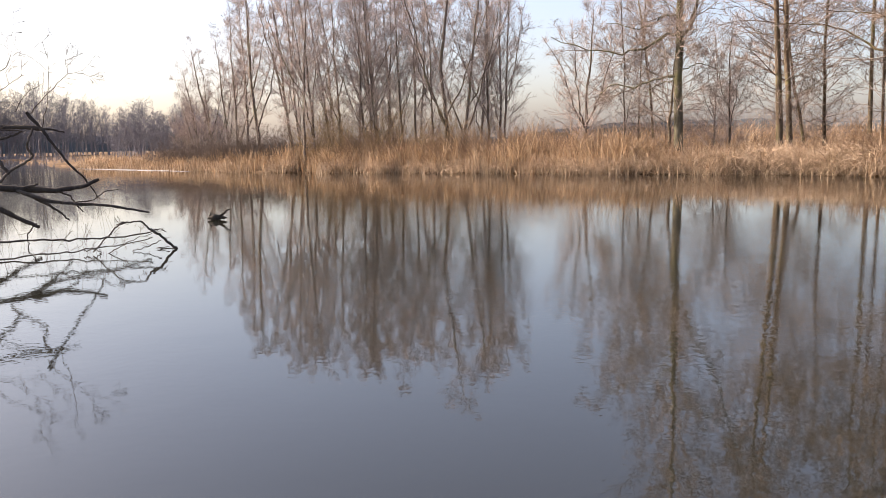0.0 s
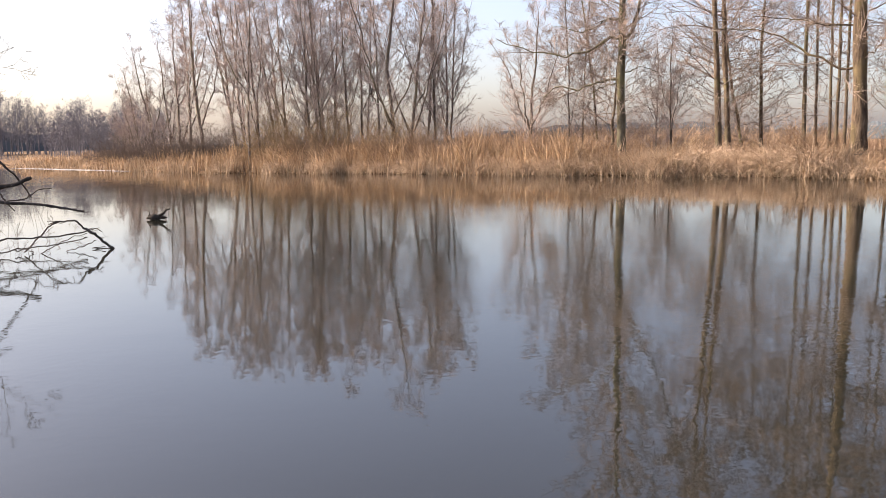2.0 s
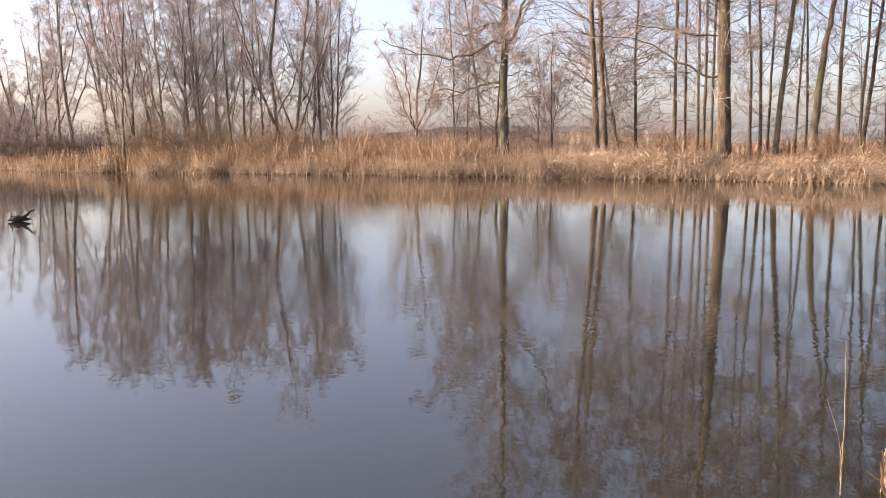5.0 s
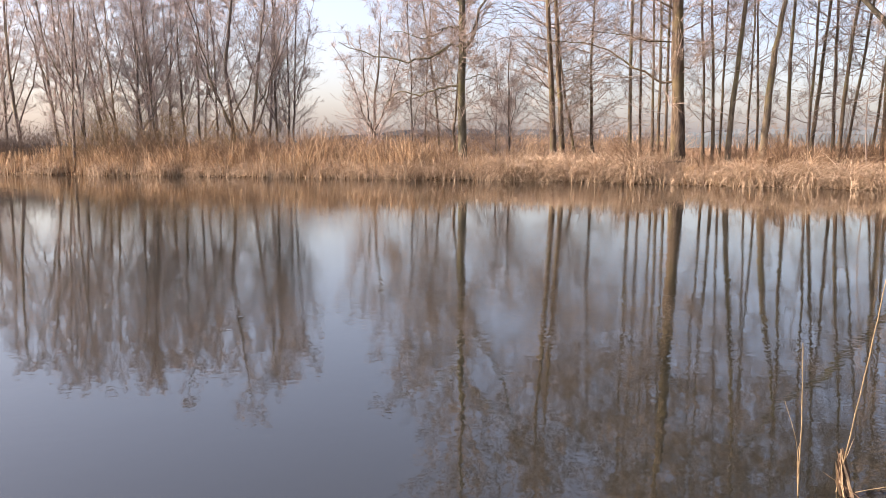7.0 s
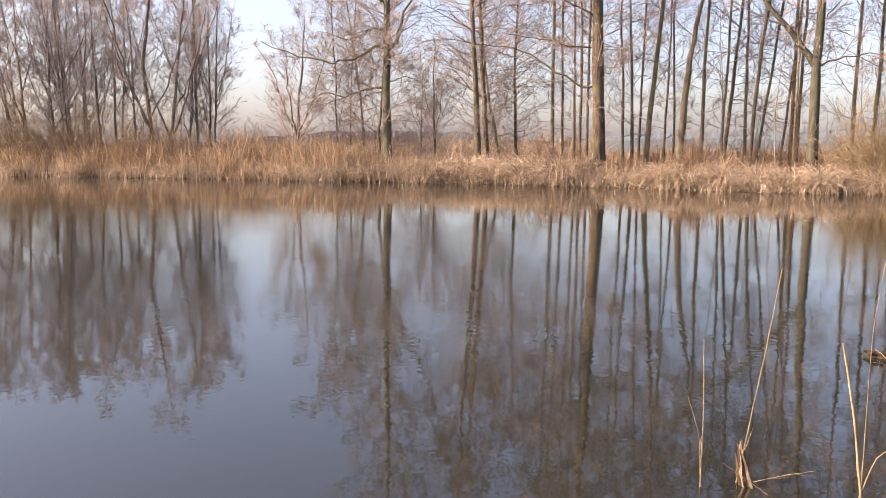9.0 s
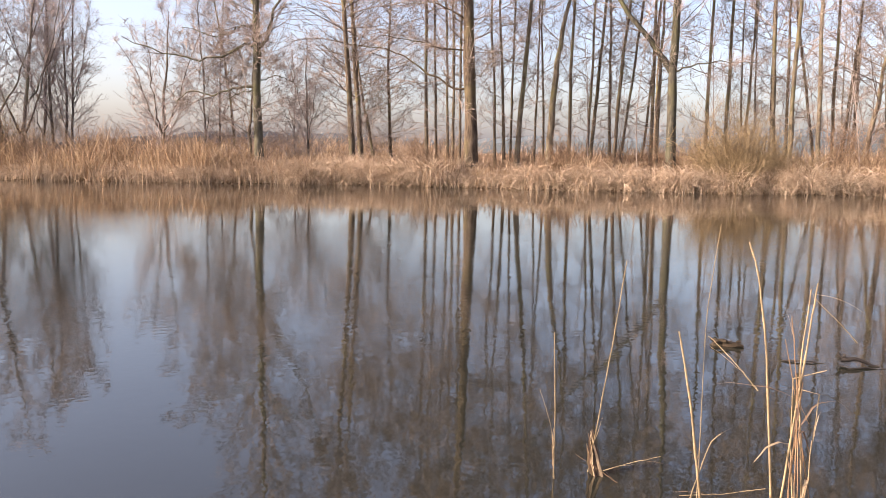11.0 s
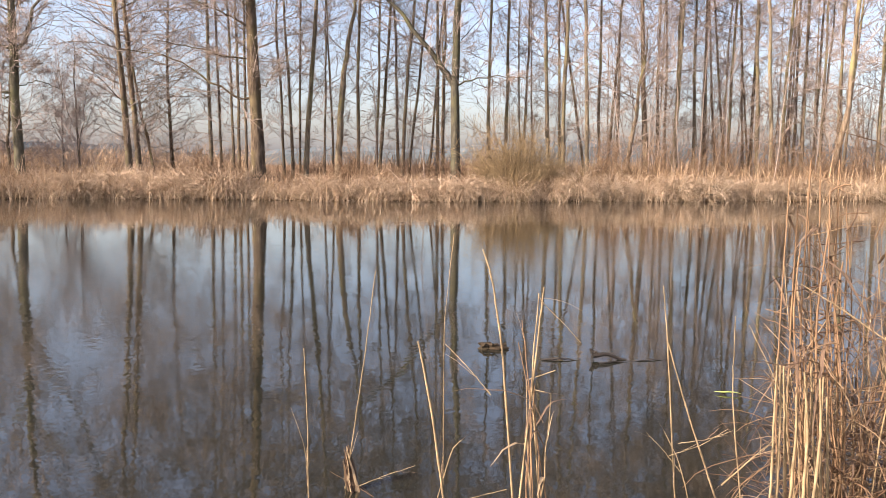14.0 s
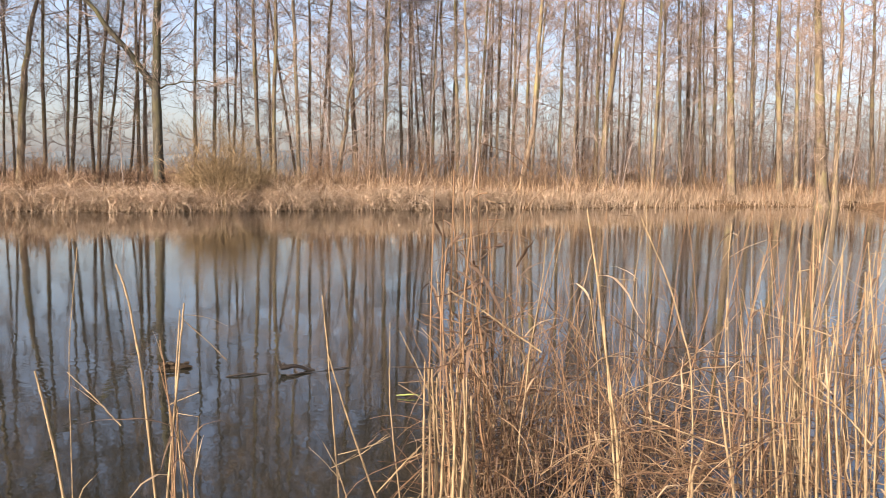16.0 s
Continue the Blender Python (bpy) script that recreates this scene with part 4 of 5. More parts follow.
def leaf_mesh(rng, start, way, length, width, droop, material=None):
    k = 7
    t = np.linspace(0, 1, k)
    d = unit(np.asarray(way, float))
    p = np.asarray(start) + d * (t * length)[:, None]
    p[:, 2] -= droop * length * t ** 2
    p += np.cumsum(rng.normal(0, 0.014 * length, (k, 3)), axis=0)
    w = width * np.array([0.5, 0.95, 1.0, 0.85, 0.6, 0.35, 0.06])
    side = unit(np.cross(d, [0, 0, 1.0]))
    s = Strands()
    mid = p.copy()
    mid[:, 2] -= w * 0.35
    for a, b in ((p - side * w[:, None], mid), (mid, p + side * w[:, None])):
        v = np.stack([a, b], 1)[None]
        i = np.arange(k * 2).reshape(1, k, 2)
        s._add(v, np.stack([i[:, :-1, 0], i[:, :-1, 1], i[:, 1:, 1], i[:, 1:, 0]], -1))
    return s.mesh("leaf", material or LEAF)


def reed(x, y, tip, radius=0.005, leaves=1, brown=False, bend=0.035, label="", base_z=-0.15, broken=0.0):
    """One dry reed that stands at (x, y) in the shallows; tip: its top, in metres from its foot."""
    COUNT[0] += 1
    rng = np.random.RandomState(COUNT[0] * 13 + 7)
    k = 10
    t = np.linspace(0, 1, k)
    tip = np.asarray(tip, float)
    sway = rng.normal(0, 1, 3) * bend * np.linalg.norm(tip)
    sway[2] = 0
    p = np.array([x, y, base_z]) + np.outer(t, tip - np.array([0, 0, base_z])) + np.outer(np.sin(t * np.pi), sway)
    p[1:-1] += rng.normal(0, 0.0032, (k - 2, 3))
    if rng.uniform() < broken and tip[2] > 0.6:      # a broken top
        i = rng.randint(7, 9)
        a = rng.uniform(0, 2 * np.pi)
        fall = np.array([math.cos(a), math.sin(a), rng.uniform(-1.6, 0.6)]) * np.linalg.norm(tip) / k * 0.6
        p[i:] = p[i] + np.outer(np.arange(k - i), fall)
    r = 0.72 * radius * (1 - 0.45 * t)
    r = r * (1 + 0.22 * (np.arange(k) % 3 == 1))
    s = Strands().tubes(p[None], r[None], 6)
    ob = tagged(new("reed", s.mesh("reed", CANE_BROWN if brown else CANE)), label or ("brown dead reed stem standing in the shallows" if brown else "dry straw-yellow reed stem standing in the shallows"),
                "reed", "reeds on the near shore")
    if tip[2] > 0.25:        # frayed sheaths that cling to the stem
        stem = unit(tip)
        for _ in range(rng.randint(1, 4)):
            i = rng.randint(1, k - 2)
            part("leaf_sheath", leaf_mesh(rng, p[i], stem + rng.normal(0, 0.16, 3), rng.uniform(0.06, 0.2), rng.uniform(0.0025, 0.005), rng.uniform(0.0, 0.3), LEAF_BROWN if rng.uniform() < 0.6 else LEAF), ob)
    for _ in range(leaves):
        i = rng.randint(3, k - 1)
        a = rng.uniform(0, 2 * np.pi)
        part("leaf", leaf_mesh(rng, p[i], (math.cos(a), math.sin(a), rng.uniform(0.2, 1.2)), rng.uniform(0.15, 0.42), rng.uniform(0.004, 0.008), rng.uniform(0.2, 1.1), LEAF_BROWN if brown else LEAF), ob)
    return ob


def tangle(name, label, x0, x1, y0, y1, n, length, radius, seed, flat=0.5, top=0.5):
    """Bent, broken and fallen stalks, too many to count."""
    rng = np.random.RandomState(seed)
    st = np.stack([rng.uniform(x0, x1, n), rng.uniform(y0, y1, n), np.abs(rng.normal(0, top, n))], 1)
    a = rng.uniform(0, 2 * np.pi, n)
    e = rng.uniform(-0.3, 1.4, n) * (1 - flat) + 0.1
    d = np.stack([np.cos(a) * np.cos(e), np.sin(a) * np.cos(e), np.sin(e)], 1)
    p = bow(rng, st, d, rng.uniform(*length, n), 7, rng.uniform(-2.2, 0.6, n), 0.13)
    p[:, :, 2] = np.maximum(p[:, :, 2], -0.03)
    r = radius * rng.uniform(0.5, 1.4, n)[:, None] * np.linspace(1, 0.5, 7)
    return tagged(new(name, Strands().tubes(p, r, 4).mesh(name, TANGLE)), label, "dead reeds", kind="stuff")



def withered_bundle(x, y, top):
    """Old leaves that stand round the foot of one reed and meet at its stem."""
    rng = np.random.RandomState(64)
    root = tagged(new("withered_bundle"), "dark brown bundle of withered reed leaves standing in the water", "dead reeds")
    for i in range(24):
        a = rng.uniform(0, 2 * np.pi)
        o = rng.uniform(0.006, 0.046)
        foot = np.array([x + math.cos(a) * o, y + math.sin(a) * o, -0.06])
        tip = np.array(top) + rng.normal(0, 0.006, 3) + np.array([0, 0, rng.uniform(-0.06, 0.03)])
        p = crooked([foot, foot * 0.45 + tip * 0.55 + rng.normal(0, 0.006, 3), tip], 8, rng, 0.002)
        a = rng.uniform(0, np.pi)
        w = 0.0075 * rng.uniform(0.6, 1.3) * np.array([0.8, 1, 1, 1, 0.9, 0.8, 0.6, 0.3])
        part("withered_leaf", Strands().ribbons(p[None], w[None], np.array([[math.cos(a), math.sin(a), 0.0]])).mesh("withered_leaf", LEAF_BROWN if i % 3 else LEAF), root)


def stalk(points, radius, leaves=0, brown=False):
    """One dry reed through a few places, from its tip down to its foot; it may be bent or broken over."""
    COUNT[0] += 1
    rng = np.random.RandomState(COUNT[0] * 13 + 7)
    k = 6 * len(points)
    p = crooked(points, k, rng, 0.0)
    for _ in range(3):
        p[1:-1] = 0.25 * p[:-2] + 0.5 * p[1:-1] + 0.25 * p[2:]
    p[1:-1] += rng.normal(0, 0.0007, (k - 2, 3))
    r = radius * np.linspace(0.5, 1.0, k) * 0.92
    r = r * (1 + 0.18 * (np.arange(k) % 5 == 2))
    label = "brown dead reed stem standing in the shallows" if brown else "dry straw-yellow reed stem standing in the shallows"
    if abs(points[0][2] - points[-1][2]) < 0.25:
        label = "fallen dry reed stem caught among other stalks"
        r = r * 0.65
    ob = tagged(new("reed", Strands().tubes(p[None], r[None], 6).mesh("reed", CANE_BROWN if brown else CANE)), label, "reed", "reeds on the near shore")
    for _ in range(rng.randint(1, 3)):          # frayed sheaths that cling to the stem
        i = rng.randint(2, k - 3)
        part("leaf_sheath", leaf_mesh(rng, p[i], p[i - 1] - p[i] + rng.normal(0, 0.004, 3), rng.uniform(0.05, 0.16), rng.uniform(0.002, 0.0045), rng.uniform(0.0, 0.3), LEAF_BROWN if rng.uniform() < 0.6 else LEAF), ob)
    for _ in range(leaves):
        i = rng.randint(1, k * 2 // 3)
        a = rng.uniform(0, 2 * np.pi)
        part("leaf", leaf_mesh(rng, p[i], (math.cos(a), math.sin(a), rng.uniform(-0.2, 1.0)), rng.uniform(0.12, 0.34), rng.uniform(0.003, 0.007), rng.uniform(0.2, 1.1), LEAF_BROWN if brown else LEAF), ob)
    return ob


def stand(n, az, dist, height, radius, wild, brown, leaves, seed):
    """Reeds scattered over a stretch of the near shore, by bearing and distance from the end of the walk."""
    rng = np.random.RandomState(seed)
    for _ in range(n):
        a, d = radians(rng.uniform(*az)), rng.uniform(*dist)
        h = rng.uniform(*height)
        reed(0.8 + math.sin(a) * d, -0.14 + math.cos(a) * d, (h * rng.normal(0, wild), h * rng.normal(0, wild), h), rng.uniform(*radius), rng.randint(0, leaves + 1), rng.uniform() < brown, broken=0.35)


withered_bundle(2.67, 2.81, (2.67, 2.885, 0.175))
stalk([(2.46, 2.90, 0.68), (2.47, 2.89, 0.32), (2.47, 2.89, -0.05), (2.48, 2.89, -0.10)], 0.0042)
stalk([(2.41, 2.93, 0.42), (2.46, 2.90, 0.24), (2.47, 2.89, 0.03), (2.48, 2.88, -0.10)], 0.002)
stalk([(2.77, 2.79, 1.00), (2.73, 2.82, 0.61), (2.68, 2.86, 0.18), (2.65, 2.89, -0.10)], 0.0042)
stalk([(2.84, 2.60, 0.14), (2.74, 2.68, 0.10), (2.65, 2.76, 0.05)], 0.003)
stalk([(2.55, 2.84, 0.12), (2.64, 2.77, 0.05), (2.72, 2.70, -0.02)], 0.003, 0, True)
stalk([(2.45, 2.14, 0.84), (2.48, 2.10, 0.60), (2.52, 2.07, 0.23), (2.55, 2.03, -0.10)], 0.0068)
stalk([(2.57, 2.08, 1.23), (2.55, 2.11, 0.90), (2.55, 2.11, 0.25), (2.54, 2.11, -0.10)], 0.0022)
stalk([(2.49, 2.04, 0.84), (2.48, 2.00, 0.83), (2.50, 1.91, 0.76), (2.52, 1.84, 0.69)], 0.0035)
stalk([(2.72, 2.08, 1.16), (2.74, 2.05, 1.06), (2.77, 2.02, 0.79), (2.80, 1.98, 0.18), (2.82, 1.96, -0.10)], 0.006)
stalk([(2.78, 1.83, 1.04), (2.76, 1.85, 0.75), (2.73, 1.89, 0.23), (2.72, 1.91, -0.10)], 0.0058, 1)
stalk([(2.80, 1.87, 1.01), (2.79, 1.89, 0.72), (2.81, 1.86, 0.22), (2.82, 1.85, -0.10)], 0.0048)
stalk([(2.72, 1.88, 0.92), (2.74, 1.85, 0.63), (2.74, 1.84, 0.25), (2.75, 1.84, -0.10)], 0.0038, 1, True)
stalk([(2.77, 1.94, 0.82), (2.81, 1.89, 0.52), (2.84, 1.85, 0.22), (2.88, 1.80, -0.10)], 0.003, 0, True)
stalk([(2.78, 1.85, 1.00), (2.79, 1.83, 0.97), (2.83, 1.78, 0.91), (2.87, 1.73, 0.84)], 0.003)
stalk([(3.49, 1.78, 0.98), (3.50, 1.76, 0.78), (3.52, 1.71, 0.09), (3.53, 1.70, -0.10)], 0.0048)
stalk([(3.46, 1.73, 0.75), (3.50, 1.66, 0.48), (3.55, 1.55, 0.14), (3.59, 1.47, -0.10)], 0.0055)
stalk([(3.38, 1.77, 0.38), (3.41, 1.71, 0.32), (3.45, 1.65, 0.23)], 0.003)
stalk([(3.53, 1.48, 0.89), (3.53, 1.48, 0.58), (3.55, 1.44, 0.18), (3.56, 1.42, -0.10)], 0.004)
stalk([(3.53, 1.49, 0.43), (3.48, 1.58, 0.35), (3.43, 1.69, 0.29)], 0.003)
stalk([(2.57, 2.02, 0.48), (2.54, 2.05, 0.44), (2.51, 2.08, 0.29), (2.44, 2.15, -0.10)], 0.003)
stalk([(2.54, 2.19, 0.18), (2.66, 2.07, 0.21), (2.75, 1.97, 0.25)], 0.003)
stalk([(3.40, 1.36, 0.89), (3.44, 1.29, 0.73), (3.49, 1.20, 0.51), (3.50, 1.18, 0.24), (3.51, 1.15, -0.10)], 0.0035)
stalk([(3.33, 1.66, 0.43), (3.36, 1.61, 0.32), (3.38, 1.58, 0.20), (3.42, 1.53, -0.10)], 0.003)
stalk([(3.47, 1.44, 0.45), (3.42, 1.51, 0.41), (3.36, 1.61, 0.38)], 0.0028)
stalk([(3.38, 1.24, 0.79), (3.38, 1.24, 0.54), (3.38, 1.24, 0.27), (3.37, 1.24, -0.10)], 0.0068)
stalk([(3.41, 1.24, 0.76), (3.41, 1.23, 0.53), (3.41, 1.23, 0.26), (3.42, 1.23, -0.10)], 0.0078)
stalk([(3.44, 1.24, 0.75), (3.45, 1.23, 0.52), (3.46, 1.22, 0.25), (3.46, 1.21, -0.10)], 0.008799999999999999)
stalk([(3.48, 1.24, 0.71), (3.48, 1.24, 0.51), (3.50, 1.20, 0.24), (3.52, 1.16, -0.10)], 0.0068)
stalk([(3.41, 1.18, 0.69), (3.41, 1.17, 0.54), (3.41, 1.18, 0.27), (3.40, 1.19, -0.10)], 0.0078)
stalk([(3.45, 1.17, 0.74), (3.46, 1.15, 0.53), (3.45, 1.15, 0.26), (3.45, 1.16, -0.10)], 0.008799999999999999)
stalk([(3.48, 1.17, 0.67), (3.48, 1.17, 0.52), (3.49, 1.14, 0.25), (3.51, 1.11, -0.10)], 0.0068)
stalk([(3.51, 1.17, 0.75), (3.52, 1.16, 0.51), (3.53, 1.13, 0.24), (3.55, 1.10, -0.10)], 0.0078)
stalk([(3.44, 1.11, 0.73), (3.45, 1.10, 0.54), (3.44, 1.11, 0.27), (3.43, 1.13, -0.10)], 0.008799999999999999)
stalk([(3.47, 1.11, 0.73), (3.47, 1.11, 0.53), (3.48, 1.10, 0.26), (3.49, 1.08, -0.10)], 0.0068)
stalk([(3.51, 1.11, 0.65), (3.51, 1.10, 0.52), (3.52, 1.09, 0.25), (3.53, 1.07, -0.10)], 0.0078)
stalk([(3.36, 1.22, 0.50), (3.33, 1.28, 0.43), (3.28, 1.38, 0.30)], 0.0045)
stalk([(3.59, 1.32, 1.43), (3.59, 1.33, 0.92), (3.59, 1.33, 0.56), (3.60, 1.31, 0.18), (3.61, 1.30, -0.10)], 0.0050, 7, True)
stalk([(3.65, 1.31, 1.33), (3.64, 1.31, 0.91), (3.65, 1.31, 0.54), (3.66, 1.28, 0.16), (3.67, 1.27, -0.10)], 0.0059, 7, True)
stalk([(3.70, 1.29, 1.50), (3.70, 1.30, 0.91), (3.70, 1.28, 0.53), (3.72, 1.26, 0.15), (3.72, 1.24, -0.10)], 0.0067, 7, True)
stalk([(3.73, 1.31, 1.38), (3.75, 1.28, 0.90), (3.76, 1.26, 0.52), (3.74, 1.30, 0.13), (3.73, 1.32, -0.10)], 0.0050, 7, True)
stalk([(3.79, 1.29, 1.48), (3.80, 1.27, 0.90), (3.78, 1.31, 0.51), (3.80, 1.27, 0.12), (3.81, 1.24, -0.10)], 0.0059, 7, True)
stalk([(3.66, 1.19, 1.28), (3.65, 1.22, 0.92), (3.65, 1.20, 0.56), (3.67, 1.16, 0.18), (3.69, 1.12, -0.10)], 0.0067, 7, True)
stalk([(3.69, 1.21, 1.40), (3.70, 1.20, 0.92), (3.71, 1.18, 0.55), (3.70, 1.19, 0.17), (3.70, 1.21, -0.10)], 0.0050, 7, True)
stalk([(3.74, 1.20, 1.50), (3.74, 1.19, 0.91), (3.76, 1.16, 0.54), (3.75, 1.17, 0.15), (3.75, 1.18, -0.10)], 0.0059, 7, True)
stalk([(3.80, 1.18, 1.23), (3.80, 1.17, 0.90), (3.78, 1.21, 0.52), (3.81, 1.14, 0.14), (3.83, 1.10, -0.10)], 0.0067, 7, True)
stalk([(3.83, 1.20, 1.32), (3.85, 1.16, 0.90), (3.84, 1.18, 0.51), (3.84, 1.18, 0.12), (3.84, 1.18, -0.10)], 0.0050, 7, True)
stalk([(3.62, 1.28, 1.19), (3.61, 1.29, 0.92), (3.63, 1.26, 0.56), (3.63, 1.26, 0.18), (3.63, 1.25, -0.10)], 0.0059, 7, True)
stalk([(3.72, 1.16, 1.12), (3.71, 1.18, 0.92), (3.73, 1.13, 0.55), (3.73, 1.13, 0.17), (3.73, 1.12, -0.10)], 0.0067, 7, True)
stalk([(3.57, 1.25, 1.04), (3.63, 1.13, 0.96), (3.72, 0.91, 0.80)], 0.006)
stalk([(3.86, 1.11, 0.90), (3.91, 0.98, 0.95), (3.95, 0.87, 0.89), (3.98, 0.76, 0.73)], 0.003, 0, True)
stalk([(3.77, 0.76, 1.36), (3.78, 0.72, 1.12), (3.80, 0.67, 0.75), (3.81, 0.63, 0.51), (3.81, 0.61, 0.24), (3.82, 0.57, -0.10)], 0.0075, 1)
stalk([(3.79, 0.69, 0.95), (3.80, 0.66, 0.65), (3.81, 0.62, 0.24), (3.82, 0.59, -0.10)], 0.006)
stalk([(3.87, 0.58, 1.33), (3.89, 0.48, 1.11), (3.91, 0.38, 0.79), (3.92, 0.36, 0.44), (3.91, 0.37, 0.26), (3.91, 0.38, -0.10)], 0.0046, 1)
stalk([(3.83, 0.55, 0.58), (3.86, 0.41, 0.53), (3.88, 0.24, 0.49)], 0.005)
stalk([(3.98, 0.27, 1.03), (3.98, 0.27, 0.83), (3.98, 0.24, 0.53), (3.99, 0.21, 0.26), (3.99, 0.17, -0.10)], 0.0042)
stalk([(3.88, 0.27, 0.70), (3.88, 0.24, 0.51), (3.89, 0.20, 0.30), (3.89, 0.14, -0.10)], 0.0075)
stalk([(3.87, 0.32, 0.46), (3.87, 0.35, 0.37), (3.86, 0.35, 0.28), (3.86, 0.36, -0.10)], 0.0085, 1)
stalk([(4.01, 0.64, 0.62), (4.04, 0.51, 0.67), (4.07, 0.32, 0.63)], 0.003)
stalk([(3.99, 0.20, 1.00), (4.00, 0.06, 0.96), (4.00, -0.09, 0.92)], 0.0035)
stalk([(4.00, 0.08, 0.81), (4.00, -0.00, 0.71), (4.00, -0.12, 0.66)], 0.0045)
stalk([(4.00, -0.06, 0.72), (4.00, -0.16, 0.63), (4.00, -0.24, 0.54)], 0.006)
stalk([(3.98, 0.22, 0.97), (3.99, 0.19, 0.67), (3.99, 0.18, 0.27), (3.99, 0.17, -0.10)], 0.0045)
stalk([(4.05, 0.19, 0.78), (4.05, 0.17, 0.65), (4.05, 0.16, 0.25), (4.05, 0.15, -0.10)], 0.0052, 1)
stalk([(4.11, 0.17, 0.88), (4.11, 0.15, 0.64), (4.11, 0.14, 0.23), (4.11, 0.13, -0.10)], 0.0059)
stalk([(4.17, 0.14, 0.72), (4.17, 0.16, 0.63), (4.18, 0.11, 0.21), (4.18, 0.07, -0.10)], 0.0066, 1, True)
stalk([(4.24, 0.11, 0.62), (4.23, 0.14, 0.61), (4.23, 0.14, 0.19), (4.23, 0.14, -0.10)], 0.0045)
stalk([(4.29, 0.18, 0.99), (4.30, 0.12, 0.60), (4.30, 0.11, 0.17), (4.30, 0.11, -0.10)], 0.0052, 1)
stalk([(4.00, 0.11, 0.85), (4.00, 0.10, 0.68), (4.00, 0.06, 0.29), (4.00, 0.03, -0.10)], 0.0059)
stalk([(4.06, 0.08, 0.97), (4.06, 0.07, 0.67), (4.06, 0.03, 0.27), (4.06, -0.00, -0.10)], 0.0066, 1)
stalk([(4.12, 0.05, 0.87), (4.12, 0.04, 0.65), (4.12, 0.05, 0.25), (4.12, 0.06, -0.10)], 0.0045)
stalk([(4.18, 0.03, 1.09), (4.18, 0.05, 0.64), (4.18, 0.02, 0.23), (4.18, -0.00, -0.10)], 0.0052, 1, True)
stalk([(4.24, 0.06, 0.76), (4.24, 0.02, 0.63), (4.24, -0.01, 0.21), (4.24, -0.03, -0.10)], 0.0059)
stalk([(4.30, 0.05, 1.23), (4.30, -0.00, 0.62), (4.30, -0.03, 0.19), (4.30, -0.05, -0.10)], 0.0066, 1)
stalk([(4.00, -0.00, 0.98), (4.00, -0.01, 0.69), (4.00, -0.02, 0.30), (4.00, -0.03, -0.10)], 0.0045)
stalk([(4.06, -0.01, 1.35), (4.06, -0.03, 0.68), (4.06, -0.04, 0.28), (4.06, -0.06, -0.10)], 0.0052, 1)
stalk([(4.12, -0.06, 0.86), (4.12, -0.05, 0.67), (4.12, -0.07, 0.27), (4.12, -0.08, -0.10)], 0.0059)
stalk([(4.18, -0.00, 1.15), (4.18, -0.04, 0.65), (4.18, -0.09, 0.25), (4.19, -0.14, -0.10)], 0.0066, 1, True)
stalk([(4.24, -0.05, 0.75), (4.24, -0.07, 0.64), (4.24, -0.07, 0.22), (4.24, -0.07, -0.10)], 0.0045)
stalk([(4.30, -0.06, 0.99), (4.30, -0.09, 0.63), (4.30, -0.09, 0.21), (4.30, -0.10, -0.10)], 0.0052, 1)
stalk([(4.00, -0.10, 0.91), (4.00, -0.09, 0.70), (4.00, -0.12, 0.32), (4.01, -0.17, -0.10)], 0.0059)
stalk([(4.06, -0.11, 1.21), (4.06, -0.11, 0.69), (4.06, -0.15, 0.30), (4.07, -0.19, -0.10)], 0.0066, 1)
stalk([(4.12, -0.09, 0.95), (4.12, -0.14, 0.68), (4.12, -0.14, 0.28), (4.12, -0.13, -0.10)], 0.0045)
stalk([(4.18, -0.12, 1.05), (4.18, -0.14, 0.66), (4.18, -0.17, 0.27), (4.18, -0.19, -0.10)], 0.0052, 1, True)
stalk([(4.24, -0.17, 0.87), (4.24, -0.18, 0.65), (4.24, -0.21, 0.25), (4.24, -0.23, -0.10)], 0.0059)
stalk([(4.30, -0.19, 1.13), (4.30, -0.22, 0.65), (4.30, -0.24, 0.24), (4.30, -0.27, -0.10)], 0.0066, 1)
stalk([(4.00, -0.23, 1.00), (4.00, -0.21, 0.72), (4.00, -0.23, 0.34), (4.00, -0.25, -0.10)], 0.0045)
stalk([(4.06, -0.19, 1.26), (4.06, -0.25, 0.71), (4.06, -0.26, 0.33), (4.06, -0.28, -0.10)], 0.0052, 1)
stalk([(4.12, -0.24, 0.88), (4.12, -0.28, 0.70), (4.12, -0.30, 0.31), (4.12, -0.31, -0.10)], 0.0059)

# thin brown stems that crowd round the knotted reed
for dx, dy, lx, ly, h in [(-0.03, 0.02, 0.05, -0.02, 0.78), (0.02, -0.03, -0.04, 0.05, 0.92), (0.05, 0.01, 0.03, 0.06, 0.66), (-0.02, -0.04, -0.06, -0.03, 0.58), (0.04, 0.05, 0.08, -0.05, 0.84), (0.0, 0.0, 0.02, 0.02, 0.7)]:
    reed(2.76 + dx, 1.86 + dy, (lx, ly, h), 0.0042, 1, h < 0.8, broken=0.5)
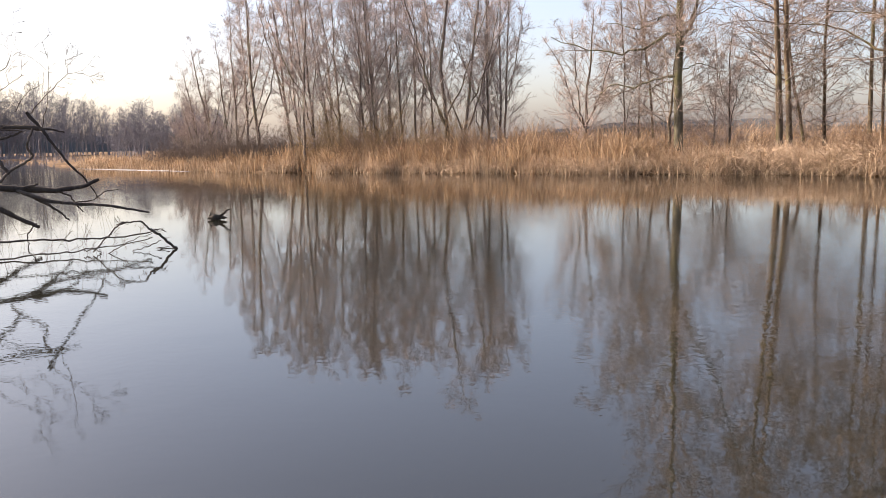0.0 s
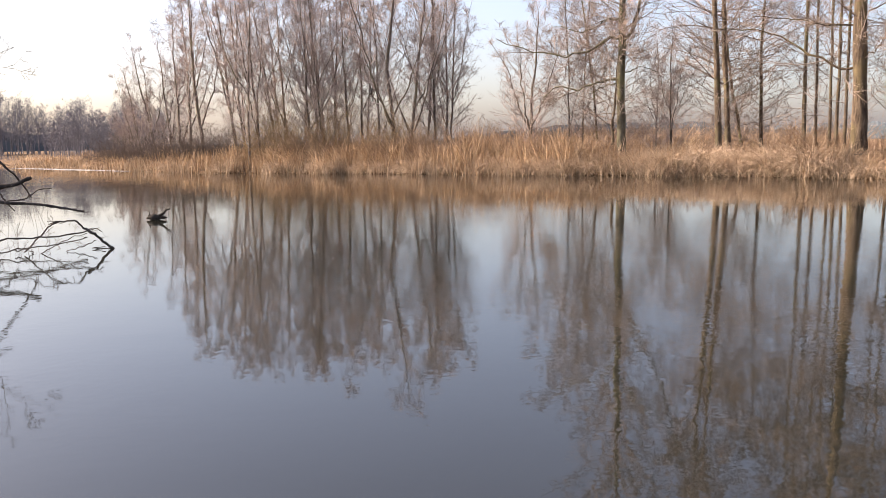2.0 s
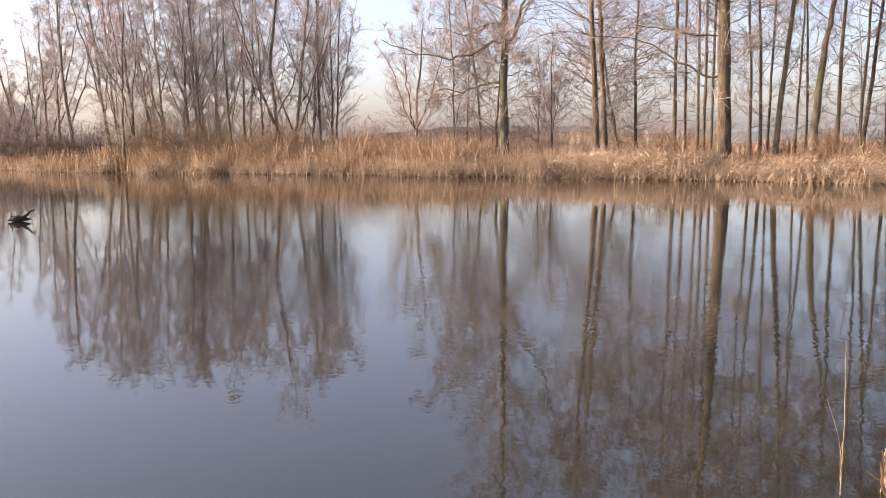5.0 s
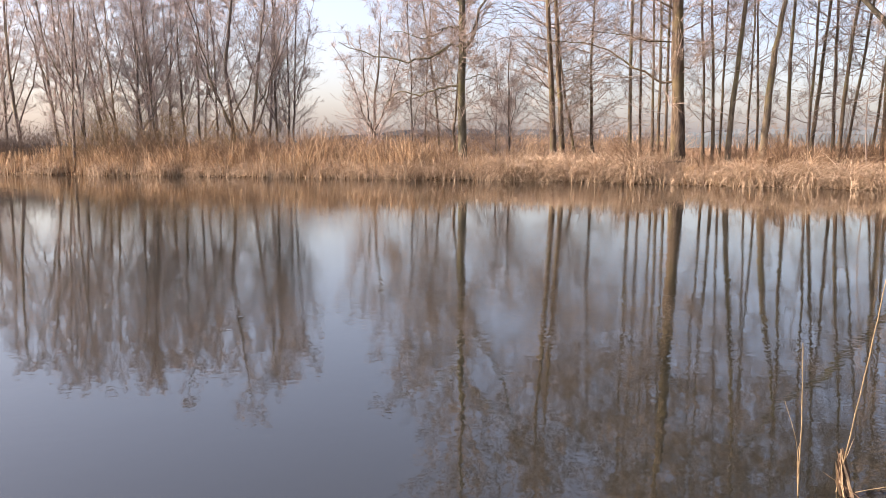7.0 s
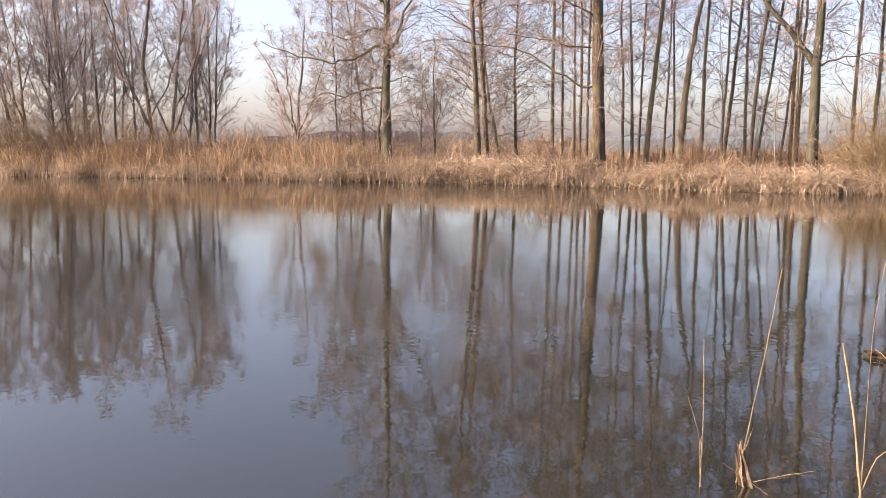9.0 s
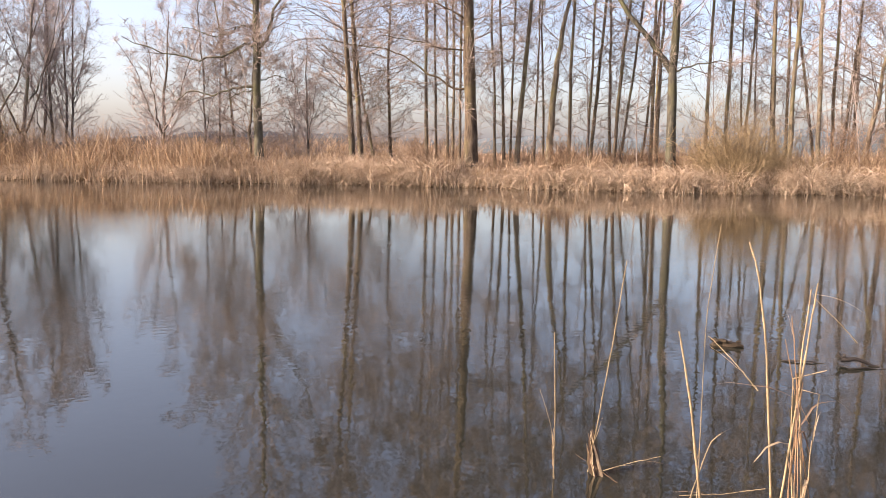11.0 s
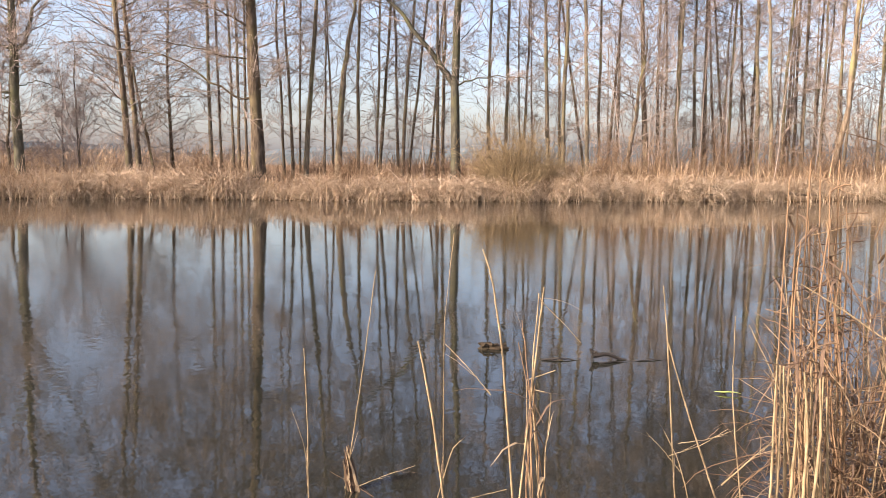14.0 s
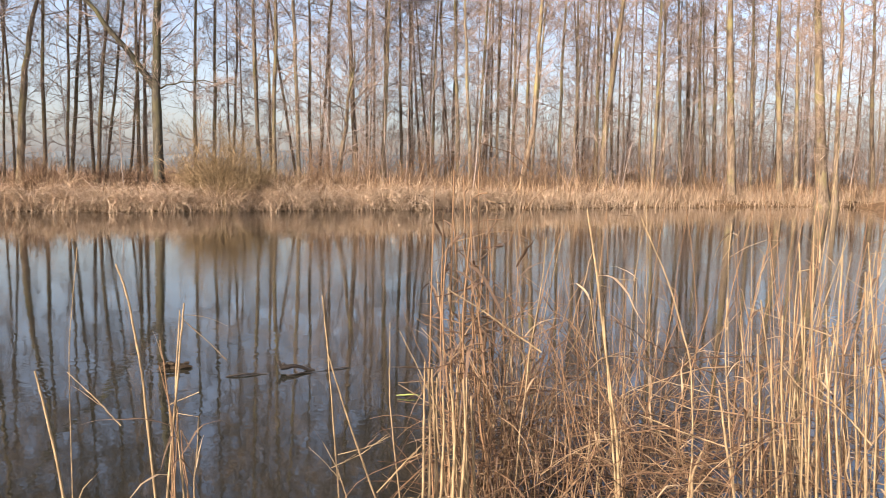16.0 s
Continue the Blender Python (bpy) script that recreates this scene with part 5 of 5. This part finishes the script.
# the tangle behind the stubble, and the tall stand at the edge of the path
stand(20, (64.5, 68.5), (3.1, 3.5), (0.5, 1.3), (0.0035, 0.005), 0.08, 0.9, 5, 11)
stand(34, (66.5, 78), (3.2, 3.9), (0.4, 1.0), (0.003, 0.0045), 0.22, 0.95, 2, 19)
stand(40, (67, 83), (3.1, 4.1), (0.35, 0.9), (0.0026, 0.0042), 0.3, 0.85, 1, 12)
stand(16, (70, 84), (3.2, 4.4), (0.9, 1.45), (0.0026, 0.0042), 0.12, 0.5, 1, 13)
stand(34, (84, 93), (3.4, 4.6), (0.9, 1.75), (0.0026, 0.0042), 0.09, 0.55, 2, 14)
stand(22, (87, 97), (3.2, 4.4), (0.5, 1.3), (0.003, 0.0052), 0.12, 0.35, 1, 15)
stand(12, (72, 92), (4.4, 5.6), (0.9, 1.7), (0.003, 0.0045), 0.1, 0.5, 1, 16)
TANGLE_LABEL = "tangle of thin broken brown reed stalks over the water"
tangle("reed_tangle", TANGLE_LABEL, 3.7, 4.9, 0.2, 1.3, 560, (0.25, 0.8), 0.0025, 31, 0.25, 0.28)
tangle("reed_tangle", TANGLE_LABEL, 3.62, 3.9, 1.0, 1.4, 200, (0.15, 0.45), 0.0022, 32, 0.15, 0.45)
tangle("reed_tangle", TANGLE_LABEL, 4.0, 5.6, -0.9, 0.4, 280, (0.3, 0.9), 0.0024, 33, 0.25, 0.3)
tangle("reed_tangle", "brown withered leaves and stalks hanging on tall reeds", 3.66, 3.9, 1.02, 1.36, 140, (0.12, 0.36), 0.003, 34, 0.0, 0.55)


# ---- dead wood in the water ----
BRANCH_WOOD = bark_material("weathered_dead_wood", (0.024, 0.020, 0.018), (0.056, 0.047, 0.042), (0.120, 0.100, 0.086), (0.075, 0.062, 0.048))
DEAD_TWIG = bark_material("dead_twigs", (0.040, 0.032, 0.028), (0.085, 0.068, 0.058), (0.150, 0.120, 0.100), (0.080, 0.066, 0.050))


def fallen_branch():
    """Points are given as (across, up) in an upright plane that faces the near shore."""
    rng = np.random.RandomState(77)
    root = tagged(new("fallen_branch"), "dark dead tree branch fallen into the lake with bare twigs", "branch")
    twigs = Strands()

    def bough(depth, points, r0, r1, shoots=3, length=0.3, wobble=0.008, thin=False):
        k = 4 * len(points)
        far = depth + np.cumsum(rng.normal(0, 0.05, len(points)))
        far -= far[-1] - depth
        pts = [(-0.423 * f + 0.906 * s, 0.906 * f + 0.423 * s, z) for (s, z), f in zip(points, far)]
        p = crooked(pts, k, rng, wobble * 0.6)[None]
        r = np.linspace(r0, r1, k)[None] * (1 + rng.uniform(-0.14, 0.2, (1, k)))
        part("shoot" if thin else "bough", Strands().tubes(p, r, 5 if thin else 8).mesh("bough", DEAD_TWIG if thin else BRANCH_WOOD), root)
        if shoots:
            a, ra = side_shoots(rng, p, r, shoots, np.array([length]), (25, 75), 6, 0.1, 0.2, 0.3, 0.15)
            twigs.tubes(a, np.clip(ra, 0.0015, 0.003), 4)
            b, rb = side_shoots(rng, a, ra, 5, np.full(len(a), length * 0.35), (25, 75), 4, 0.1, 0.2, 0.6, 0.25)
            twigs.tubes(b, np.clip(rb, 0.001, 0.0016), 3)

    d = 15.4
    bough(d, [(-3.23, 1.11), (-2.24, 1.09), (-1.30, 1.00), (-0.73, 0.93), (-0.14, 0.88), (0.32, 0.94), (0.56, 1.05)], 0.075, 0.029, 2)
    bough(d, [(-0.60, 0.95), (-0.40, 1.00)], 0.027, 0.016, 0)
    bough(d, [(-0.73, 0.90), (-0.48, 0.80), (-0.24, 0.70), (0.11, 0.64), (0.66, 0.59), (1.03, 0.50), (1.35, 0.43)], 0.037, 0.017, 3, 0.2)
    bough(d, [(-0.48, 0.78), (-0.24, 0.62), (-0.07, 0.48), (0.04, 0.36)], 0.029, 0.011, 1, 0.2)
    bough(d, [(-0.09, 0.85), (0.09, 0.78), (0.16, 0.63), (0.27, 0.49)], 0.017, 0.010, 1, 0.15)
    bough(d, [(0.16, 0.67), (0.43, 0.69), (0.63, 0.83), (0.87, 0.86)], 0.012, 0.006, 1, 0.2)
    bough(d, [(-2.98, 1.24), (-1.99, 0.99), (-1.33, 0.74), (-1.01, 0.60), (-0.77, 0.44), (-0.52, 0.31), (-0.43, 0.27)], 0.062, 0.029, 2, 0.3)
    bough(d, [(-0.52, 0.29), (-0.62, 0.16), (-0.63, 0.03), (-0.52, -0.17)], 0.012, 0.007, 1, 0.2)
    bough(d, [(-0.48, 2.21), (-0.27, 1.92), (-0.15, 1.72), (0.00, 1.49), (0.12, 1.31), (0.32, 1.09), (0.45, 0.89), (0.53, 0.72)], 0.027, 0.011, 3, 0.2)
    bough(d, [(-2.73, 2.11), (-1.74, 2.06), (-1.23, 2.01), (-0.89, 1.97), (-0.56, 1.97), (-0.27, 1.93)], 0.042, 0.037, 2)
    bough(d, [(-0.27, 1.93), (-0.10, 1.92), (0.07, 1.87)], 0.024, 0.010, 1, 0.2)
    bough(d, [(-1.07, 1.95), (-0.91, 1.93), (-0.61, 1.91)], 0.016, 0.012, 1)
    bough(d, [(-1.17, 1.72), (-0.92, 1.77), (-0.75, 1.81), (-0.57, 1.90)], 0.021, 0.016, 1)
    bough(d, [(-0.40, 1.95), (-0.50, 1.71), (-0.52, 1.62), (-0.43, 1.46), (-0.61, 1.35), (-0.79, 1.25), (-0.97, 1.06)], 0.017, 0.024, 2, 0.2)
    bough(d, [(-1.99, 1.80), (-1.18, 1.58), (-0.94, 1.39), (-0.83, 1.18)], 0.043, 0.024, 1)
    # thin shoots that rise from it
    for points, r in (([(-0.27, 1.93), (-0.15, 2.39), (-0.09, 2.86), (-0.09, 3.10), (-0.15, 3.40), (-0.06, 3.48), (0.04, 3.52)], 0.010),
                      ([(-0.65, 2.21), (-0.55, 2.40), (-0.43, 2.55), (-0.21, 2.68), (-0.15, 2.79)], 0.008),
                      ([(-0.48, 2.14), (-0.32, 2.33), (-0.12, 2.55), (0.05, 2.73), (0.20, 2.86), (0.41, 2.90), (0.51, 3.01), (0.67, 3.19)], 0.014),
                      ([(0.20, 2.86), (0.17, 3.05), (0.20, 3.17), (0.26, 3.26)], 0.007), ([(0.17, 3.08), (0.35, 3.15), (0.40, 3.24)], 0.005),
                      ([(0.41, 2.88), (0.58, 2.81), (0.70, 2.74)], 0.005)):
        bough(d, points, r * 0.7, 0.0022, 7, 0.26, 0.01, True)
    for points, r in (([(-1.49, 2.35), (-1.12, 2.73), (-0.72, 2.94), (-0.66, 3.12), (-0.51, 3.20), (-0.31, 3.09), (-0.07, 2.86)], 0.014), ([(-0.51, 3.20), (-0.61, 3.39), (-0.56, 3.68), (-0.51, 3.86)], 0.006),
                      ([(-0.66, 3.12), (-0.68, 3.37), (-0.76, 3.53)], 0.005), ([(-1.37, 2.17), (-0.92, 2.50), (-0.70, 2.67), (-0.50, 2.81), (-0.50, 3.09), (-0.51, 3.17)], 0.010),
                      ([(-0.70, 2.67), (-0.73, 2.85), (-0.65, 2.99), (-0.51, 3.16)], 0.006), ([(-1.24, 2.29), (-0.93, 2.37), (-0.62, 2.37), (-0.36, 2.35)], 0.009)):
        bough(d, points, r * 0.7, 0.0022, 6, 0.22, 0.01, True)
    # the low arch whose tip lies on the water
    d = 13.17
    bough(d, [(0.32, 0.03), (0.49, 0.21), (0.66, 0.39), (0.80, 0.46), (1.01, 0.47), (1.12, 0.36), (1.22, 0.27)], 0.010, 0.014, 5, 0.22, 0.012)
    bough(d, [(1.15, 0.34), (1.26, 0.25), (1.42, 0.10), (1.54, -0.01)], 0.022, 0.019, 4, 0.2)
    bough(d, [(0.66, 0.43), (0.80, 0.47), (0.65, 0.47)], 0.007, 0.004, 2, 0.15)
    bough(d, [(1.17, 0.29), (1.31, 0.32), (1.39, 0.27)], 0.011, 0.005, 1, 0.1)
    bough(d, [(-2.4, 0.16), (-1.33, 0.22), (-0.90, 0.26), (-0.54, 0.27), (-0.01, 0.24), (0.45, 0.25), (0.85, 0.24), (1.18, 0.29)], 0.018, 0.009, 9, 0.3, 0.016)
    bough(d, [(-1.0, 0.02), (-0.4, 0.05), (-0.03, 0.06), (0.36, 0.09), (0.76, 0.13), (1.18, 0.20)], 0.012, 0.006, 10, 0.28, 0.018)
    bough(d, [(0.50, -0.02), (0.68, 0.08), (0.89, 0.20), (1.18, 0.26)], 0.008, 0.005, 4, 0.2, 0.012)
    bough(d, [(1.30, 0.14), (1.13, 0.06), (0.96, 0.03), (0.82, -0.02)], 0.007, 0.004, 4, 0.15, 0.012)
    bough(d, [(1.53, 0.0), (1.37, 0.0), (1.25, 0.02), (1.42, 0.04)], 0.010, 0.006, 1, 0.1)
    bough(d, [(0.20, 0.05), (0.34, 0.08), (0.44, 0.02), (0.36, -0.04)], 0.008, 0.005, 5, 0.15, 0.02)
    # hanging withered stalks
    n = 60
    s, f = rng.uniform(-2.0, 0.8, n), rng.uniform(14.6, 15.6, n)
    st = np.stack([-0.423 * f + 0.906 * s, 0.906 * f + 0.423 * s, rng.uniform(0.25, 0.95, n)], 1)
    p = bow(rng, st, np.stack([rng.normal(0, .25, n), rng.normal(0, .2, n), -np.ones(n)], 1), rng.uniform(0.4, 1.0, n), 6, np.full(n, -0.3), 0.12)
    p[:, :, 2] = np.maximum(p[:, :, 2], -0.02)
    twigs.tubes(p, np.full((n, 6), 0.0026), 3)
    part("twig_spray", twigs.mesh("twig_spray", DEAD_TWIG), root, kind="stuff")


fallen_branch()


def snag():
    rng = np.random.RandomState(5)
    root = tagged(new("driftwood_snag"), "black waterlogged snag jutting from the open water", "driftwood")
    x, y = -4.87, 17.42

    def limb(name, pts, r0, r1):
        p = crooked([(x + a, y + b, c) for a, b, c in pts], 9, rng, 0.006)
        e = np.sin(np.linspace(0.15, np.pi - 0.1, 9)) if name == "log" else np.linspace(1, r1 / r0, 9)
        part(name, Strands().tubes(p[None], (r0 * e)[None], 9).mesh(name, WET_WOOD), root)

    limb("log", [(-0.22, 0, 0.03), (-0.05, 0.02, 0.06), (0.20, 0.03, 0.05)], 0.075, 0.03)
    limb("prong", [(0.06, 0.0, 0.09), (0.16, 0.0, 0.16), (0.20, 0.0, 0.21), (0.28, 0.0, 0.235)], 0.032, 0.014)
    limb("prong", [(-0.20, 0, 0.03), (-0.15, 0.0, 0.12), (-0.16, 0.0, 0.19)], 0.022, 0.006)
    limb("prong", [(-0.12, 0, 0.05), (-0.04, 0.0, 0.11), (-0.02, 0.0, 0.13)], 0.016, 0.006)


snag()


def floating_wood():
    rng = np.random.RandomState(6)
    m = bark_material("sodden_brown_wood", (0.012, 0.008, 0.005), (0.030, 0.019, 0.012), (0.060, 0.039, 0.024), (0.028, 0.021, 0.012))
    root = tagged(new("floating_log"), "short brown broken log floating in the lake", "log")
    for dx, dy, z, ln, r, tilt in ((0, 0, 0.0, 0.12, 0.034, 0.10), (0.01, 0.05, 0.025, 0.09, 0.022, -0.06), (-0.04, 0.0, 0.04, 0.07, 0.012, 0.2), (0.05, -0.04, 0.02, 0.05, 0.012, 0.45)):
        a = np.array([0.64, -0.77, tilt])
        p = np.array([5.2 + dx, 4.36 + dy, z]) + np.outer(np.linspace(-ln, ln, 8), a)
        p += rng.normal(0, 0.006, (8, 3))
        e = np.array([0.25, 0.8, 1.0, 0.85, 1.05, 0.9, 0.7, 0.15]) * r * rng.uniform(0.8, 1.2, 8)
        part("log_piece", Strands().tubes(p[None], e[None], 6).mesh("log_piece", m, False), root)
    root = tagged(new("sunken_stick"), "dark forked stick breaking the water surface", "stick")
    for pts, r in (([(5.51, 3.60, 0.035), (5.58, 3.54, 0.05), (5.70, 3.43, 0.0)], 0.017), ([(5.49, 3.61, 0.085), (5.54, 3.57, 0.045), (5.58, 3.53, 0.03)], 0.011),
                   ([(5.2, 3.85, 0.0), (5.32, 3.75, 0.015), (5.42, 3.66, 0.0)], 0.007), ([(5.45, 3.50, 0.0), (5.65, 3.38, 0.006), (5.9, 3.24, 0.0)], 0.006)):
        p = crooked(pts, 8, rng, 0.006)
        part("twig", Strands().tubes(p[None], (np.full(8, r) * np.linspace(1.2, 0.6, 8))[None], 6).mesh("twig", WET_WOOD), root)


floating_wood()


def ice_sheet():
    """The pale strip off the far reed point."""
    m, n, l, b = shader("thin_grey_ice", 0.35, 0.5)
    nz = noise_tex(n, l, 0.8, 4)
    cr = ramp(n, [(0.3, (0.20, 0.20, 0.21)), (0.7, (0.30, 0.30, 0.31))])
    l.new(nz.outputs["Fac"], cr.inputs["Fac"])
    l.new(cr.outputs["Color"], b.inputs["Base Color"])
    az = np.linspace(-24.2, -17.2, 40)
    rng = np.random.RandomState(3)
    d1 = np.minimum(shore(az), 76) - 0.6
    d0 = d1 - 2.2 * np.sin(np.linspace(0.05, np.pi - 0.05, 40)) * rng.uniform(0.85, 1.1, 40)
    rows = [np.stack([np.sin(np.radians(az)) * d, np.cos(np.radians(az)) * d, np.full(40, z)], -1) for d, z in ((d0, -0.02), (d0, 0.02), (d1, 0.02), (d1, -0.02))]
    i = np.arange(160).reshape(4, 40)
    s = Strands()
    s._add(np.stack(rows), np.stack([i[:-1, :-1], i[:-1, 1:], i[1:, 1:], i[1:, :-1]], -1))
    tagged(new("ice_sheet", s.mesh("ice_sheet", m, False)), "thin pale strip of ice beside the far reeds", "ice")


ice_sheet()


def bank_wood():
    rng = np.random.RandomState(9)
    for az, b, ln, r, z in ((61.4, 0.1, 1.1, 0.05, 0.32), (62.6, 0.5, 0.5, 0.16, 0.45), (29.0, 1.4, 0.9, 0.05, 0.9), (30.0, 1.6, 1.0, 0.04, 0.8), (66.8, 0.3, 1.0, 0.06, 0.3)):
        x, y = at(az, b)
        a = np.array([math.cos(radians(az)), -math.sin(radians(az)), rng.uniform(-0.15, 0.15)])
        p = np.array([x, y, z]) + np.outer(np.linspace(-ln, ln, 9), a) + rng.normal(0, 0.03, (9, 3))
        e = r * np.array([0.3, 0.9, 1.0, 0.9, 1.05, 0.95, 0.8, 0.6, 0.2])
        tagged(new("dead_log", Strands().tubes(p[None], e[None], 7).mesh("dead_log", WET_WOOD)), "dark dead log lying in the straw on the bank", "log")


bank_wood()


def floating_leaf():
    m, n, l, b = shader("yellow_green_blade", 0.5, 0.4)
    nz = noise_tex(n, l, 30.0, 3)
    cr = ramp(n, [(0.3, (0.16, 0.19, 0.05)), (0.7, (0.28, 0.31, 0.09))])
    l.new(nz.outputs["Fac"], cr.inputs["Fac"])
    l.new(cr.outputs["Color"], b.inputs["Base Color"])
    rng = np.random.RandomState(12)
    p = crooked([(5.36, 2.52, 0.012), (5.40, 2.45, 0.02), (5.44, 2.38, 0.012)], 7, rng, 0.002)
    s = Strands().tubes(p[None], (0.006 * np.array([0.3, 0.8, 1, 1, 0.9, 0.6, 0.2]))[None], 5)
    tagged(new("drifting_grass", s.mesh("drifting_grass", m)), "yellow-green grass blade floating on the lake", "grass blade")


floating_leaf()
